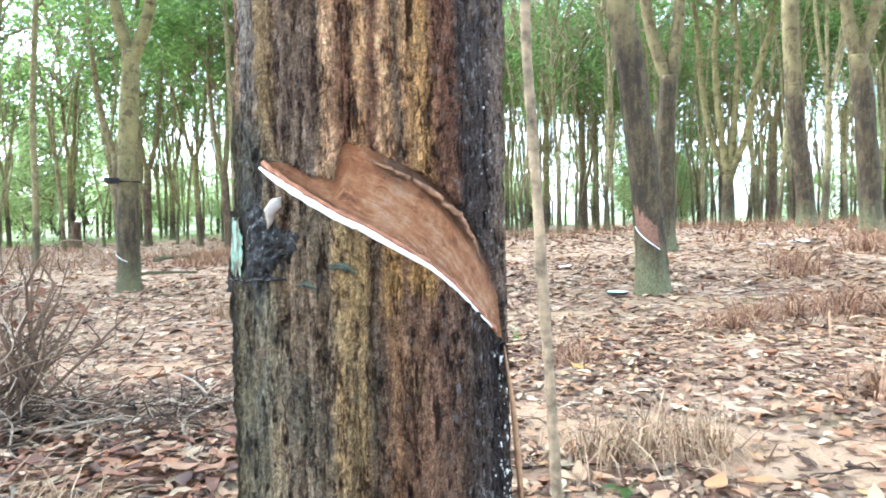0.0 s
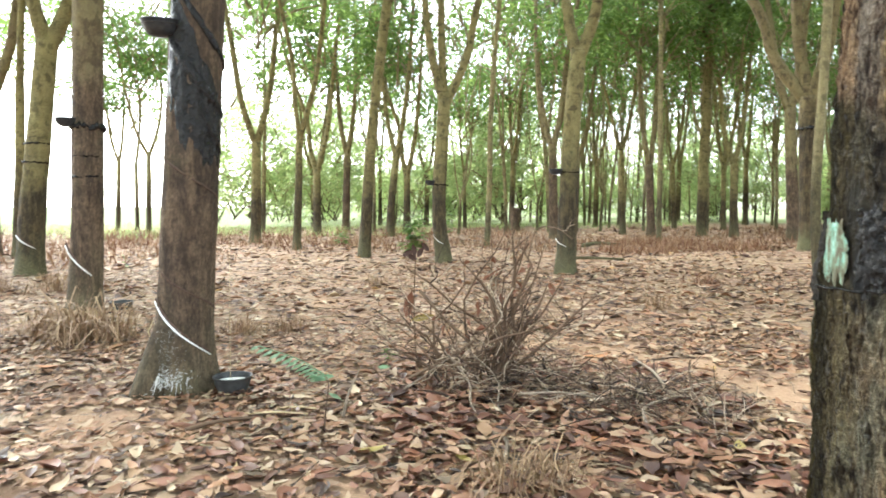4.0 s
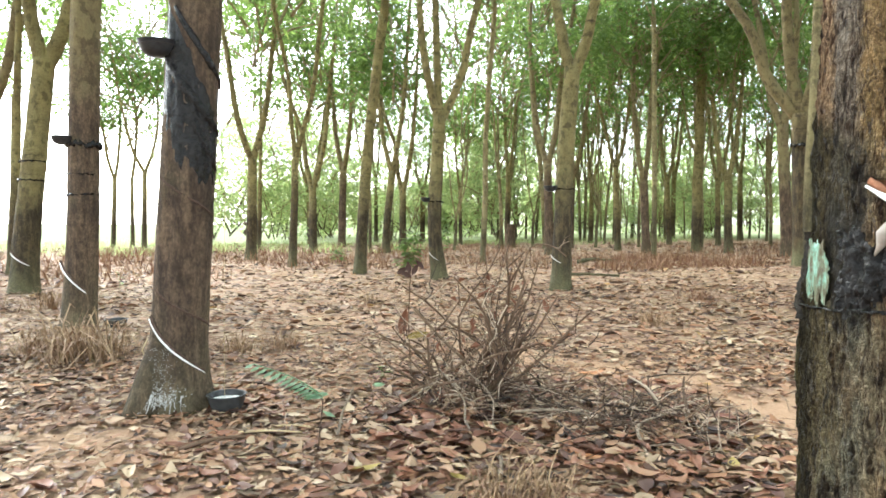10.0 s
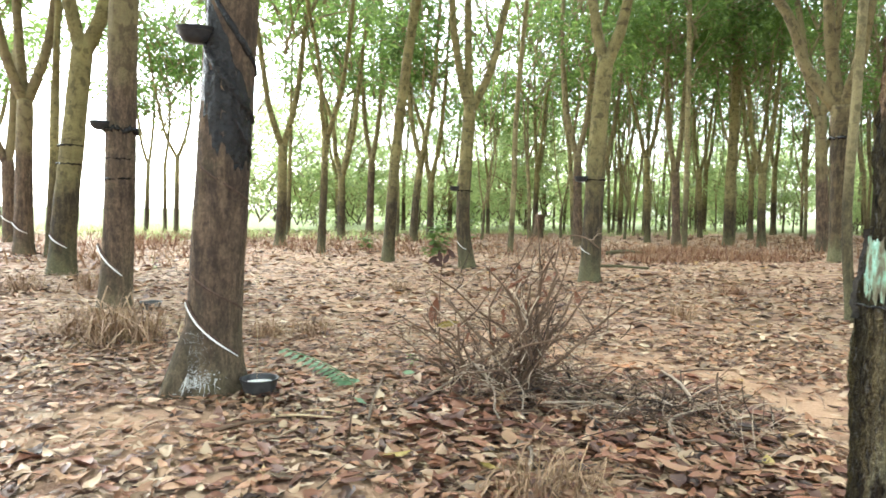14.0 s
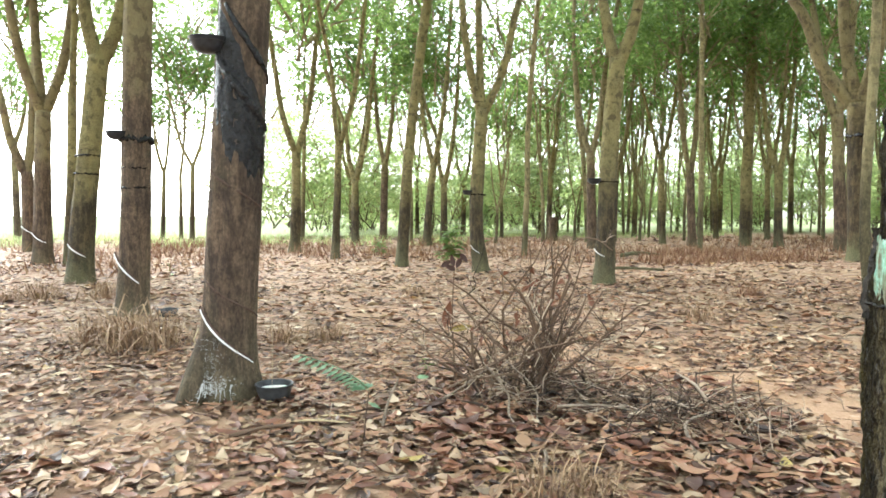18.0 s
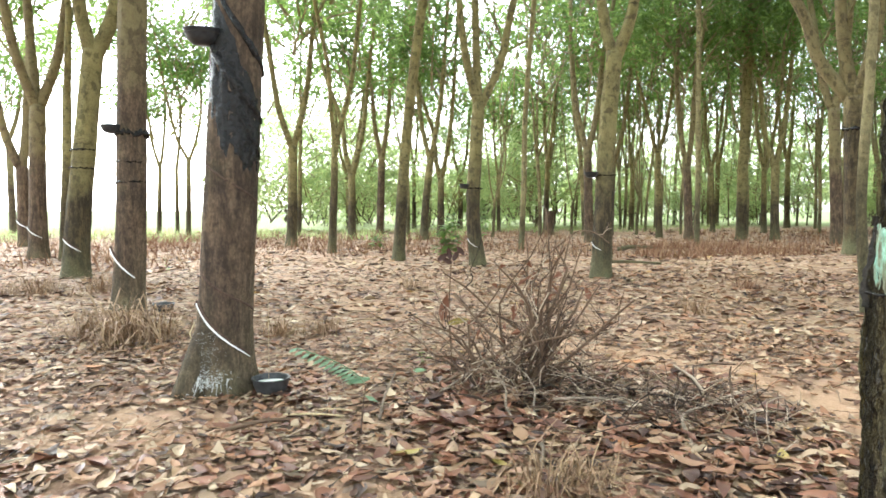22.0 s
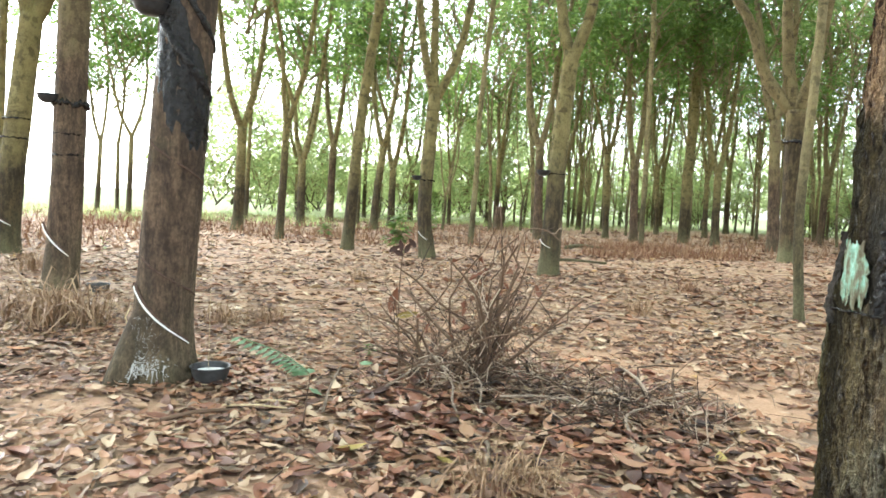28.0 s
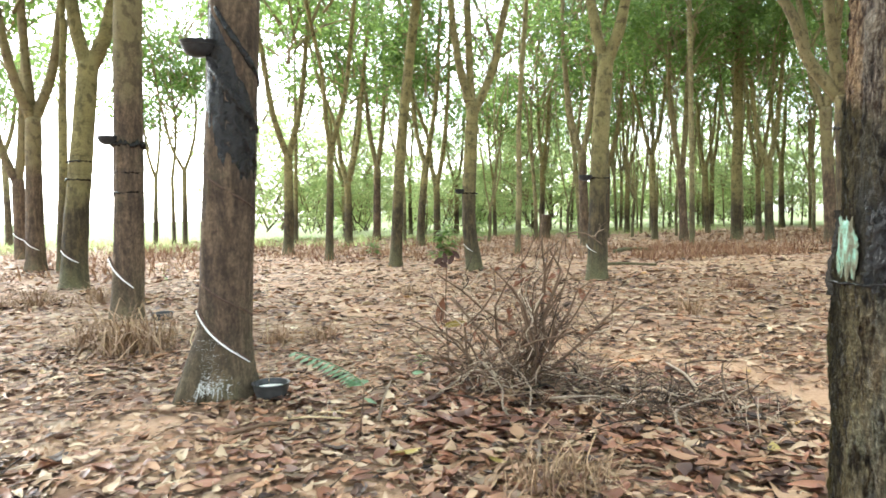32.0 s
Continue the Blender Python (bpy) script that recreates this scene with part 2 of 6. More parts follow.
    # brightness by side put into the colour: flank turned down, tapped front up
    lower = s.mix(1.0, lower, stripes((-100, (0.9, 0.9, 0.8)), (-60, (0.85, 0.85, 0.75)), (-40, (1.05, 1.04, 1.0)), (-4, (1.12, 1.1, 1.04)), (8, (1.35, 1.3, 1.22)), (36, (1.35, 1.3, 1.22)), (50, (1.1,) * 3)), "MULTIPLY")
    z = s.math("ADD", xyz.outputs["Z"], s.math("MULTIPLY", s.math("SUBTRACT", s.noise(v2, 30, 4, 0.6), 0.5), 0.14))
    above = s.math("ADD", z, s.math("MULTIPLY", s.math("SUBTRACT", turn, 0.5), 0.68))
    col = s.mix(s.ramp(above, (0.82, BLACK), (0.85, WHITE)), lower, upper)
    # worn yellow patch under the cut
    worn = s.math("MULTIPLY", stripes((3, BLACK), (5, WHITE), (10, WHITE), (11.5, BLACK), (13, BLACK), (14.5, WHITE), (23, WHITE), (26, BLACK)),
                  s.math("MULTIPLY", s.ramp(z, (0.72, BLACK), (0.745, WHITE)), s.ramp(z, (0.805, WHITE), (0.825, BLACK))))
    col = s.mix(s.math("MULTIPLY", worn, 0.85), col, (0.5, 0.31, 0.11))
    # broken up by grain, then by blots of algae
    col = s.mix(s.ramp(s.math("ADD", s.math("MULTIPLY", band, 0.5), s.math("MULTIPLY", patch, 0.5)), (0.55, BLACK), (0.62, WHITE)), col, s.mix(0.5, col, (0.26, 0.18, 0.1)))
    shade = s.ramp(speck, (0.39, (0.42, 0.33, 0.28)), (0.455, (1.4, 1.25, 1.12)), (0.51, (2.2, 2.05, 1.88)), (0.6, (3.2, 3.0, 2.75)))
    # flank grain evened and dimmed in the colour, to balance the trunk's brightness
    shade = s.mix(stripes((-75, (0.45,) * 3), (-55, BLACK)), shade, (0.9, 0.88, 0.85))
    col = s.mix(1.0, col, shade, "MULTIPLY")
    low = s.ramp(above, (0.8, WHITE), (0.88, (0.12,) * 3))
    algae = s.math("MULTIPLY", s.ramp(s.noise(v2, 12, 5, 0.7), (0.48, BLACK), (0.62, WHITE)), s.math("MULTIPLY", low, stripes((-72, BLACK), (-52, WHITE), (-10, (0.7,) * 3), (15, BLACK))))
    col = s.mix(s.math("MULTIPLY", algae, 0.62), col, s.ramp(speck, (0.4, (0.075, 0.085, 0.062)), (0.5, (0.23, 0.25, 0.185)), (0.62, (0.46, 0.49, 0.38))))
    lines = s.ramp(s.math("ADD", crack, s.math("MULTIPLY", s.math("SUBTRACT", blot, 0.5), 0.12)), (0.0, BLACK), (0.03, WHITE))
    lines2 = s.ramp(crack2, (0.0, (0.4,) * 3), (0.04, WHITE))
    pits = s.ramp(s.noise(s.coords((1, 1, 0.42)), 62, 4, 0.6), (0.36, (0.2, 0.16, 0.14)), (0.43, WHITE))
    # crust: small rounded scales of bark with dark seams
    scale = s.node("ShaderNodeTexVoronoi", Vector=s.mix(0.12, s.coords((1, 1, 0.5)), s.node("ShaderNodeTexNoise", Vector=o, Scale=40.0).outputs["Color"]), Scale=95.0)
    crust = s.ramp(scale.outputs["Distance"], (0.25, WHITE), (0.62, (0.55, 0.5, 0.47)))
    col = s.mix(0.75, col, s.mix(1.0, col, crust, "MULTIPLY"))
    col = s.mix(1.0, col, pits, "MULTIPLY")
    col = s.mix(1.0, col, s.mix(lines, (0.26, 0.19, 0.16), WHITE), "MULTIPLY")
    col = s.mix(1.0, col, lines2, "MULTIPLY")
    # tar brushed on beside the old wound
    brushed = s.math("MULTIPLY", stripes((-66, BLACK), (-61, WHITE), (-47, WHITE), (-36, BLACK)), s.math("MULTIPLY", s.ramp(z, (0.735, BLACK), (0.76, WHITE)), s.ramp(s.math("MULTIPLY", z, 0.5), (0.425, WHITE), (0.48, (0.15,) * 3))))
    col = s.mix(s.math("MULTIPLY", brushed, 0.82), col, (0.022, 0.02, 0.018))
    # pale flecks, thickest on the tarry flank
    chips = s.math("MULTIPLY", s.ramp(s.noise(s.coords((1, 1, 0.5)), 130, 3, 0.6), (0.6, BLACK), (0.66, WHITE)), stripes((-40, (0.3,) * 3), (25, (0.25,) * 3), (40, WHITE), (75, (0.6,) * 3)))
    col = s.mix(s.math("MULTIPLY", chips, 0.7), col, (0.42, 0.4, 0.38))
    s.colour(col)
    s.rough(stripes((-66, (0.88,) * 3), (-60, (0.42,) * 3), (-46, (0.45,) * 3), (-38, (0.88,) * 3), (20, (0.88,) * 3), (42, (0.5,) * 3), (60, (0.6,) * 3)))
    h = s.math("ADD", s.math("MULTIPLY", lines, 1.0), s.math("MULTIPLY", speck, 4.5))
    s.bump(s.math("ADD", s.math("ADD", h, lines2), s.math("ADD", s.math("MULTIPLY", pits, 1.2), s.math("MULTIPLY", crust, 1.4))), 0.02, 1.0)
    return s.m


TAPPED = make_tapped()


def make_panel():
    s = Shade("cut_bark", 0.5)
    v = s.node("ShaderNodeTexCoord").outputs["UV"]
    uv = s.node("ShaderNodeSeparateXYZ", Vector=v)
    warp = s.math("MULTIPLY", s.math("SUBTRACT", s.noise(s.coords((1, 1, 1)), 28, 4, 0.6), 0.5), 0.34)
    bend = s.node("ShaderNodeCombineXYZ", X=uv.outputs["X"], Y=s.math("ADD", s.math("ADD", uv.outputs["Y"], warp), s.math("MULTIPLY", uv.outputs["X"], 0.45))).outputs[0]
    blot = s.noise(s.coords((1, 1, 0.8)), 42, 6, 0.72)
    grain = s.noise(s.node("ShaderNodeMapping", Vector=bend, Scale=(1.6, 5, 1)).outputs[0], 3.4, 10, 0.72)
    fibre = s.noise(s.node("ShaderNodeMapping", Vector=bend, Scale=(3, 46, 1)).outputs[0], 3, 6, 0.7)
    spot = s.noise(s.coords((1, 1, 0.7)), 120, 5, 0.7)
    mixed = s.math("ADD", s.math("MULTIPLY", grain, 0.38), s.math("ADD", s.math("MULTIPLY", fibre, 0.24), s.math("MULTIPLY", blot, 0.38)))
    col = s.ramp(mixed, (0.39, (0.17, 0.058, 0.03)), (0.43, (0.47, 0.19, 0.088)), (0.475, (0.69, 0.295, 0.12)), (0.53, (0.83, 0.425, 0.21)), (0.6, (0.92, 0.62, 0.4)))
    # upper rim's shadow painted brown, raw red at ends and along the lip
    rim = s.math("ADD", uv.outputs["Y"], s.math("MULTIPLY", s.math("SUBTRACT", grain, 0.5), 0.7))
    along = s.ramp(uv.outputs["X"], (0.33, BLACK), (0.42, WHITE), (0.78, WHITE), (0.9, BLACK))
    col = s.mix(s.math("MULTIPLY", s.math("MULTIPLY", s.ramp(rim, (0.72, BLACK), (0.85, WHITE)), along), 0.85), col, s.ramp(fibre, (0.4, (0.05, 0.03, 0.022)), (0.6, (0.2, 0.12, 0.08))))
    raw = s.ramp(rim, (0.1, WHITE), (0.26, BLACK))
    col = s.mix(s.math("MULTIPLY", raw, 0.6), col, (0.36, 0.15, 0.085))
    corner = s.ramp(s.math("ADD", uv.outputs["X"], s.math("MULTIPLY", s.math("SUBTRACT", grain, 0.5), 0.3)), (0.2, BLACK), (0.26, WHITE), (0.31, WHITE), (0.4, BLACK))
    col = s.mix(s.math("MULTIPLY", s.math("MULTIPLY", corner, s.ramp(uv.outputs["Y"], (0.45, BLACK), (0.7, WHITE))), 0.55), col, (0.55, 0.21, 0.08))
    col = s.mix(s.math("MULTIPLY", s.ramp(spot, (0.57, BLACK), (0.7, WHITE)), 0.5), col, (0.15, 0.07, 0.04))
    thread = s.ramp(s.math("ABSOLUTE", s.math("SUBTRACT", fibre, 0.5)), (0.0, (0.4, 0.3, 0.25)), (0.022, WHITE))
    col = s.mix(0.8, col, s.mix(1.0, col, thread, "MULTIPLY"))
    s.colour(col).bump(s.math("ADD", s.math("ADD", s.math("MULTIPLY", mixed, 2.2), s.math("MULTIPLY", fibre, 1.2)), s.math("MULTIPLY", spot, 0.7)), 0.014, 1.0)
    return s.m


PANEL = make_panel()


def plain(name, c, rough=0.6, var=0.25, scale=25.0, bump=0.0, metal=0.0):
    s = Shade(name, rough)
    n = s.noise(s.coords(), scale, 5, 0.65)
    s.colour(s.ramp(n, (0.3, tuple(x * (1 - var) for x in c)), (0.7, tuple(min(1, x * (1 + var)) for x in c))))
    s.b.inputs["Metallic"].default_value = metal
    if bump:
        s.bump(n, bump)
    return s.m


LATEX = plain("latex", (0.86, 0.84, 0.78), 0.35, 0.08, 60)
LATEX_DRY = plain("dried_latex", (0.55, 0.525, 0.47), 0.6, 0.45, 60, 0.004)
BLACK_PLASTIC = plain("black_plastic", (0.03, 0.03, 0.032), 0.38, 0.4, 30)
GREY_PLASTIC = plain("grey_plastic", (0.045, 0.044, 0.043), 0.42, 0.4, 30)
TAR = plain("tar_guard", (0.013, 0.011, 0.01), 0.27, 0.8, 42, 0.02)
WIRE = plain("wire", (0.05, 0.045, 0.042), 0.5, 0.3, 50, 0.0, 0.4)


def make_mint():
    s = Shade("mint_paint", 0.6)
    run = s.noise(s.coords((1, 1, 0.1)), 105, 5, 0.65)
    n = s.math("ADD", s.math("MULTIPLY", run, 0.5), s.math("MULTIPLY", s.noise(s.coords((1, 1, 0.5)), 110, 6, 0.75), 0.5))
    s.colour(s.ramp(n, (0.44, (0.08, 0.065, 0.035)), (0.49, (0.15, 0.18, 0.115)), (0.54, (0.17, 0.32, 0.24)), (0.64, (0.45, 0.62, 0.53))))
    s.bump(n, 0.004)
    return s.m


MINT = make_mint()
CUT_RED = plain("fresh_cut", (0.3, 0.13, 0.07), 0.75, 0.4, 70, 0.003)
CUT_BROWN = plain("old_cut", (0.1, 0.06, 0.042), 0.8, 0.4, 60, 0.003)
CUT_WOOD = plain("tapped_wood", (0.17, 0.088, 0.055), 0.8, 0.45, 45, 0.004)
CHIP = plain("pale_chip", (0.33, 0.28, 0.24), 0.6, 0.25, 60)
SAPLING_BARK = plain("sapling_bark", (0.21, 0.15, 0.09), 0.85, 0.75, 55, 0.004)
PALE_STICK = plain("pale_stick", (0.23, 0.175, 0.125), 0.8, 0.6, 45, 0.003)
STRAW = plain("straw_stick", (0.55, 0.42, 0.24), 0.75, 0.25, 40)
LICHEN = plain("lichen", (0.075, 0.08, 0.055), 0.8, 0.9, 190, 0.012)
BLACK_BARK = plain("black_bark", (0.02, 0.016, 0.012), 0.95, 0.6, 80, 0.01)
PAPER = plain("white_plastic", (0.75, 0.76, 0.78), 0.5, 0.1, 30)


def make_leafy(name, stops, through_light, rough=0.45, share=0.5, clumps=0.0):
    """Thin leaves: colour by leaf, part of the light passes through."""
    s = Shade(name, rough)
    col = s.ramp(s.island(), *stops)
    col = s.mix(s.math("MULTIPLY", s.noise(s.coords(), 14, 3), 0.35), col, tuple(c * 0.5 for c in stops[0][1]))
    if clumps:
        # whole bunches darkened in their colour, standing in for shade inside the crown
        bunch_shade = s.ramp(s.noise(s.coords(), 2.4, 2, 0.5), (0.42, BLACK), (0.58, WHITE))
        col = s.mix(s.math("MULTIPLY", bunch_shade, clumps), col, stops[0][1])
    s.colour(col)
    if through_light:
        tr = s.node("ShaderNodeBsdfTranslucent", Color=s.mix(0.5 if clumps else 0.55, col, through_light))
        mx = s.node("ShaderNodeMixShader", Fac=share)
        s.t.links.new(s.b.outputs[0], mx.inputs[1])
        s.t.links.new(tr.outputs[0], mx.inputs[2])
        s.t.links.new(mx.outputs[0], s.t.nodes["Material Output"].inputs["Surface"])
    return s.m


LEAF = make_leafy("green_leaf", ((0.0, (0.022, 0.05, 0.014)), (0.4, (0.05, 0.1, 0.026)), (0.75, (0.1, 0.175, 0.045)), (1.0, (0.24, 0.3, 0.08))), (0.42, 0.6, 0.145), share=0.55, clumps=0.6)
# shrub leaves kept pale and low in saturation, distant haze put into the colour
LEAF_SHRUB = make_leafy("shrub_leaf", ((0.0, (0.065, 0.11, 0.036)), (0.45, (0.185, 0.25, 0.085)), (1.0, (0.44, 0.46, 0.19))), (0.69, 0.83, 0.36), share=0.62)
FERN = make_leafy("frond_green", ((0.0, (0.19, 0.32, 0.19)), (1.0, (0.29, 0.44, 0.27))), (0.42, 0.62, 0.36))
YELLOW = make_leafy("yellow_leaf", ((0.0, (0.34, 0.25, 0.06)), (1.0, (0.4, 0.3, 0.09))), None, 0.5)
ORANGE = make_leafy("orange_leaf", ((0.0, (0.42, 0.17, 0.07)), (1.0, (0.5, 0.24, 0.1))), None, 0.5)
RUST = make_leafy("rust_leaf", ((0.0, (0.16, 0.066, 0.036)), (1.0, (0.26, 0.11, 0.058))), None, 0.5)
DEEP_RUST = make_leafy("dark_dead_leaf", ((0.0, (0.04, 0.02, 0.014)), (1.0, (0.085, 0.038, 0.024))), None, 0.6)
LITTER = make_leafy(
    "dead_leaf",
    ((0.0, (0.04, 0.022, 0.014)), (0.2, (0.15, 0.067, 0.037)), (0.32, (0.245, 0.178, 0.116)), (0.5, (0.325, 0.15, 0.072)), (0.68, (0.41, 0.224, 0.12)), (0.84, (0.46, 0.303, 0.178)),
     (0.94, (0.53, 0.385, 0.245)), (0.985, (0.62, 0.495, 0.32)), (1.0, (0.44, 0.25, 0.065))), None, 0.6)
LITTER_DARK = make_leafy(
    "damp_dead_leaf",
    ((0.0, (0.04, 0.022, 0.0156)), (0.22, (0.155, 0.06, 0.032)), (0.5, (0.295, 0.125, 0.066)), (0.78, (0.37, 0.225, 0.125)), (1.0, (0.5, 0.37, 0.235))), None, 0.45)
DRY_GRASS = make_leafy("dry_grass", ((0.0, (0.18, 0.105, 0.06)), (0.5, (0.34, 0.215, 0.12)), (1.0, (0.5, 0.35, 0.2))), None, 0.7)
DEAD_TWIG = make_leafy("dead_twig", ((0.0, (0.025, 0.016, 0.012)), (0.4, (0.075, 0.044, 0.027)), (0.68, (0.21, 0.132, 0.08)), (0.87, (0.44, 0.325, 0.215)), (1.0, (0.66, 0.54, 0.4))), None, 0.85)

TWIG_PALE = make_leafy("weathered_twig", ((0.0, (0.025, 0.017, 0.013)), (0.42, (0.09, 0.055, 0.035)), (0.66, (0.27, 0.18, 0.115)), (1.0, (0.66, 0.53, 0.39))), None, 0.85)


def make_ground():
    s = Shade("forest_floor", 0.95)
    o = s.coords()
    big = s.noise(o, 0.5, 5, 0.6)
    mid = s.noise(o, 3.0, 6, 0.65)
    grit = s.noise(o, 70, 5, 0.7)
    soil = s.ramp(mid, (0.3, (0.245, 0.158, 0.086)), (0.55, (0.33, 0.22, 0.12)), (0.75, (0.41, 0.295, 0.165)))
    soil = s.mix(s.math("MULTIPLY", grit, 0.5), soil, (0.2, 0.13, 0.09))
    # fine leaf mould, which takes over where single leaves grow too small
    cell = s.node("ShaderNodeTexVoronoi", Vector=s.coords((1, 1, 0)), Scale=11.0)
    mould = s.ramp(s.node("ShaderNodeSeparateColor", Color=cell.outputs["Color"]).outputs[0],
                   (0.0, (0.1, 0.055, 0.036)), (0.35, (0.23, 0.13, 0.083)), (0.7, (0.35, 0.235, 0.155)), (1.0, (0.45, 0.35, 0.25)))
    sand = s.ramp(grit, (0.3, (0.31, 0.183, 0.105)), (0.6, (0.45, 0.292, 0.182)), (0.8, (0.55, 0.39, 0.27)))
    bare = s.t.nodes.new("ShaderNodeAttribute")
    bare.attribute_name = "bare"
    col = s.mix(s.ramp(s.math("ADD", s.math("MULTIPLY", big, 0.5), s.math("MULTIPLY", mid, 0.5)), (0.46, WHITE), (0.6, BLACK)), soil, mould)
    col = s.mix(s.ramp(s.math("ADD", bare.outputs["Fac"], s.math("MULTIPLY", mid, 0.5)), (0.5, BLACK), (0.75, WHITE)), col, sand)
    # open field beyond the plantation's edge
    xyz = s.node("ShaderNodeSeparateXYZ", Vector=o)
    d = s.node("ShaderNodeVectorMath", Vector=o)
    d.operation = "LENGTH"
    far = s.math("ADD", d.outputs["Value"], s.math("MULTIPLY", xyz.outputs["X"], -0.33))
    far = s.math("ADD", far, s.math("MULTIPLY", big, 5.0))
    field = s.ramp(s.noise(o, 1.2, 6, 0.7), (0.3, (0.1, 0.13, 0.045)), (0.6, (0.17, 0.19, 0.075)), (0.8, (0.23, 0.23, 0.11)))
    edge = s.math("MULTIPLY", far, 0.01)
    col = s.mix(s.ramp(edge, (0.3, BLACK), (0.36, WHITE)), col, field)
    s.colour(col)
    s.bump(s.math("ADD", grit, s.math("MULTIPLY", mid, 2.0)), 0.015, 0.7)
    return s.m


GROUND = make_ground()


# ---- mesh tools ----
class Geo:
    """Vertices and faces gathered for one mesh."""

    def __init__(self):
        self.v, self.f, self.n = [], [], 0

    def add(self, verts, faces):
        verts = np.asarray(verts, float)
        self.v.append(verts)
        k = self.n
        self.f.extend(tuple(i + k for i in f) for f in faces)
        self.n += len(verts)

    def tube(self, pts, radii, segs=8, cap=True, wob=0.0, rng=random):
        pts = [Vector(p) for p in pts]
        ring, faces = [], []
        n = len(pts)
        side = None
        for i, p in enumerate(pts):
            d = (pts[min(i + 1, n - 1)] - pts[max(i - 1, 0)]).normalized()
            if side is None:
                side = d.orthogonal().normalized()
            side = (side - d * side.dot(d)).normalized()
            up = d.cross(side)
            for j in range(segs):
                a = 2 * math.pi * j / segs
                r = radii[i] * (1 + (wob * (rng.random() - 0.5) if wob else 0))
                ring.append(p + (side * math.cos(a) + up * math.sin(a)) * r)
        for i in range(n - 1):
            for j in range(segs):
                k = (j + 1) % segs
                faces.append((i * segs + j, i * segs + k, (i + 1) * segs + k, (i + 1) * segs + j))
        if cap:
            faces.append(tuple(range(segs))[::-1])
            faces.append(tuple((n - 1) * segs + j for j in range(segs)))
        self.add(ring, faces)

    def lathe(self, prof, segs=28, centre=(0, 0, 0)):
        v = [(centre[0] + r * math.cos(2 * math.pi * j / segs), centre[1] + r * math.sin(2 * math.pi * j / segs), centre[2] + z)
             for r, z in prof for j in range(segs)]
        f = [(i * segs + j, i * segs + (j + 1) % segs, (i + 1) * segs + (j + 1) % segs, (i + 1) * segs + j)
             for i in range(len(prof) - 1) for j in range(segs)]
        self.add(v, f)

    def mesh(self, name, material, smooth=True):
        me = bpy.data.meshes.new(name)
        me.from_pydata(np.concatenate(self.v).tolist(), [], self.f)
        me.materials.append(material)
        if smooth:
            me.polygons.foreach_set("use_smooth", [True] * len(me.polygons))
        me.update()
        return me


def part(name, mesh, parent, label="", at=None):
    ob = new(name, mesh)
    ob.parent = parent
    if at is not None:
        ob.matrix_basis = at
    return tagged(ob, label)


def base_at(name, m, label, category, group="", kind=""):
    ob = new(name)
    ob.empty_display_size = 0.1
    ob.matrix_basis = m
    return tagged(ob, label, category, group, kind)


def thing(name, mesh, m, label, category, group="", kind=""):
    ob = new(name, mesh)
    ob.matrix_basis = m
    return tagged(ob, label, category, group, kind)


def sstep(a, b, x):
    t = np.clip((x - a) / (b - a), 0, 1)
    return t * t * (3 - 2 * t)


def ground_z(x, y):
    """Height of the ground: nearly flat, a low rise on the east side, small swells."""
    x, y = np.asarray(x, float), np.asarray(y, float)
    rise = 0.46 * sstep(2.6, 13, x) * (1 - 0.75 * sstep(8, 16, y)) + 0.045 * sstep(2.2, 4.6, x) * (1 - sstep(4.5, 8, y))
    swell = 0.006 * np.sin(x * 1.3 + 0.4) * np.cos(y * 1.1) + 0.004 * np.sin(x * 3.1 + y * 2.3)
    return rise + swell


TRACK = [(-4.5, 10.5), (-2.2, 8.1), (-0.4, 5.4), (0.85, 3.95), (1.3, 3.45), (1.58, 2.85), (2.0, 1.9), (2.6, 0.8), (3.1, -0.4)]


PATCHES = [(-1.25, 2.35, 0.5, 0.6), (-0.35, 1.95, 0.35, 0.55), (-0.9, 5.9, 0.5, 0.6), (2.4, 3.4, 0.6, 0.4), (1.3, 4.6, 0.4, 0.55), (3.4, 1.9, 0.6, 0.35), (-2.6, 3.0, 0.5, 0.5)]


def bareness(x, y):
    """1 on the worn sandy track, 0 under closed litter."""
    x, y = np.asarray(x, float), np.asarray(y, float)
    best = np.full(x.shape, 99.0)
    for (ax, ay), (bx, by) in zip(TRACK, TRACK[1:]):
        dx, dy = bx - ax, by - ay
        t = np.clip(((x - ax) * dx + (y - ay) * dy) / (dx * dx + dy * dy), 0, 1)
        best = np.minimum(best, np.hypot(x - ax - t * dx, y - ay - t * dy))
    best = best + 0.12 * np.sin(x * 4.1 + y * 2.7) + 0.08 * np.sin(x * 9.3 - y * 7.7)
    out = (1 - sstep(0.06, 0.4, best)) * (0.4 + 0.6 * sstep(-0.2, 0.9, x)) * (0.72 + 0.28 * sstep(1.3, 2.8, y))
    for px, py, pr, amount in PATCHES:
        out = np.maximum(out, amount * np.exp(-((x - px) ** 2 + (y - py) ** 2) / pr ** 2))
    return out


def gz(x, y):
    return float(ground_z(x, y))


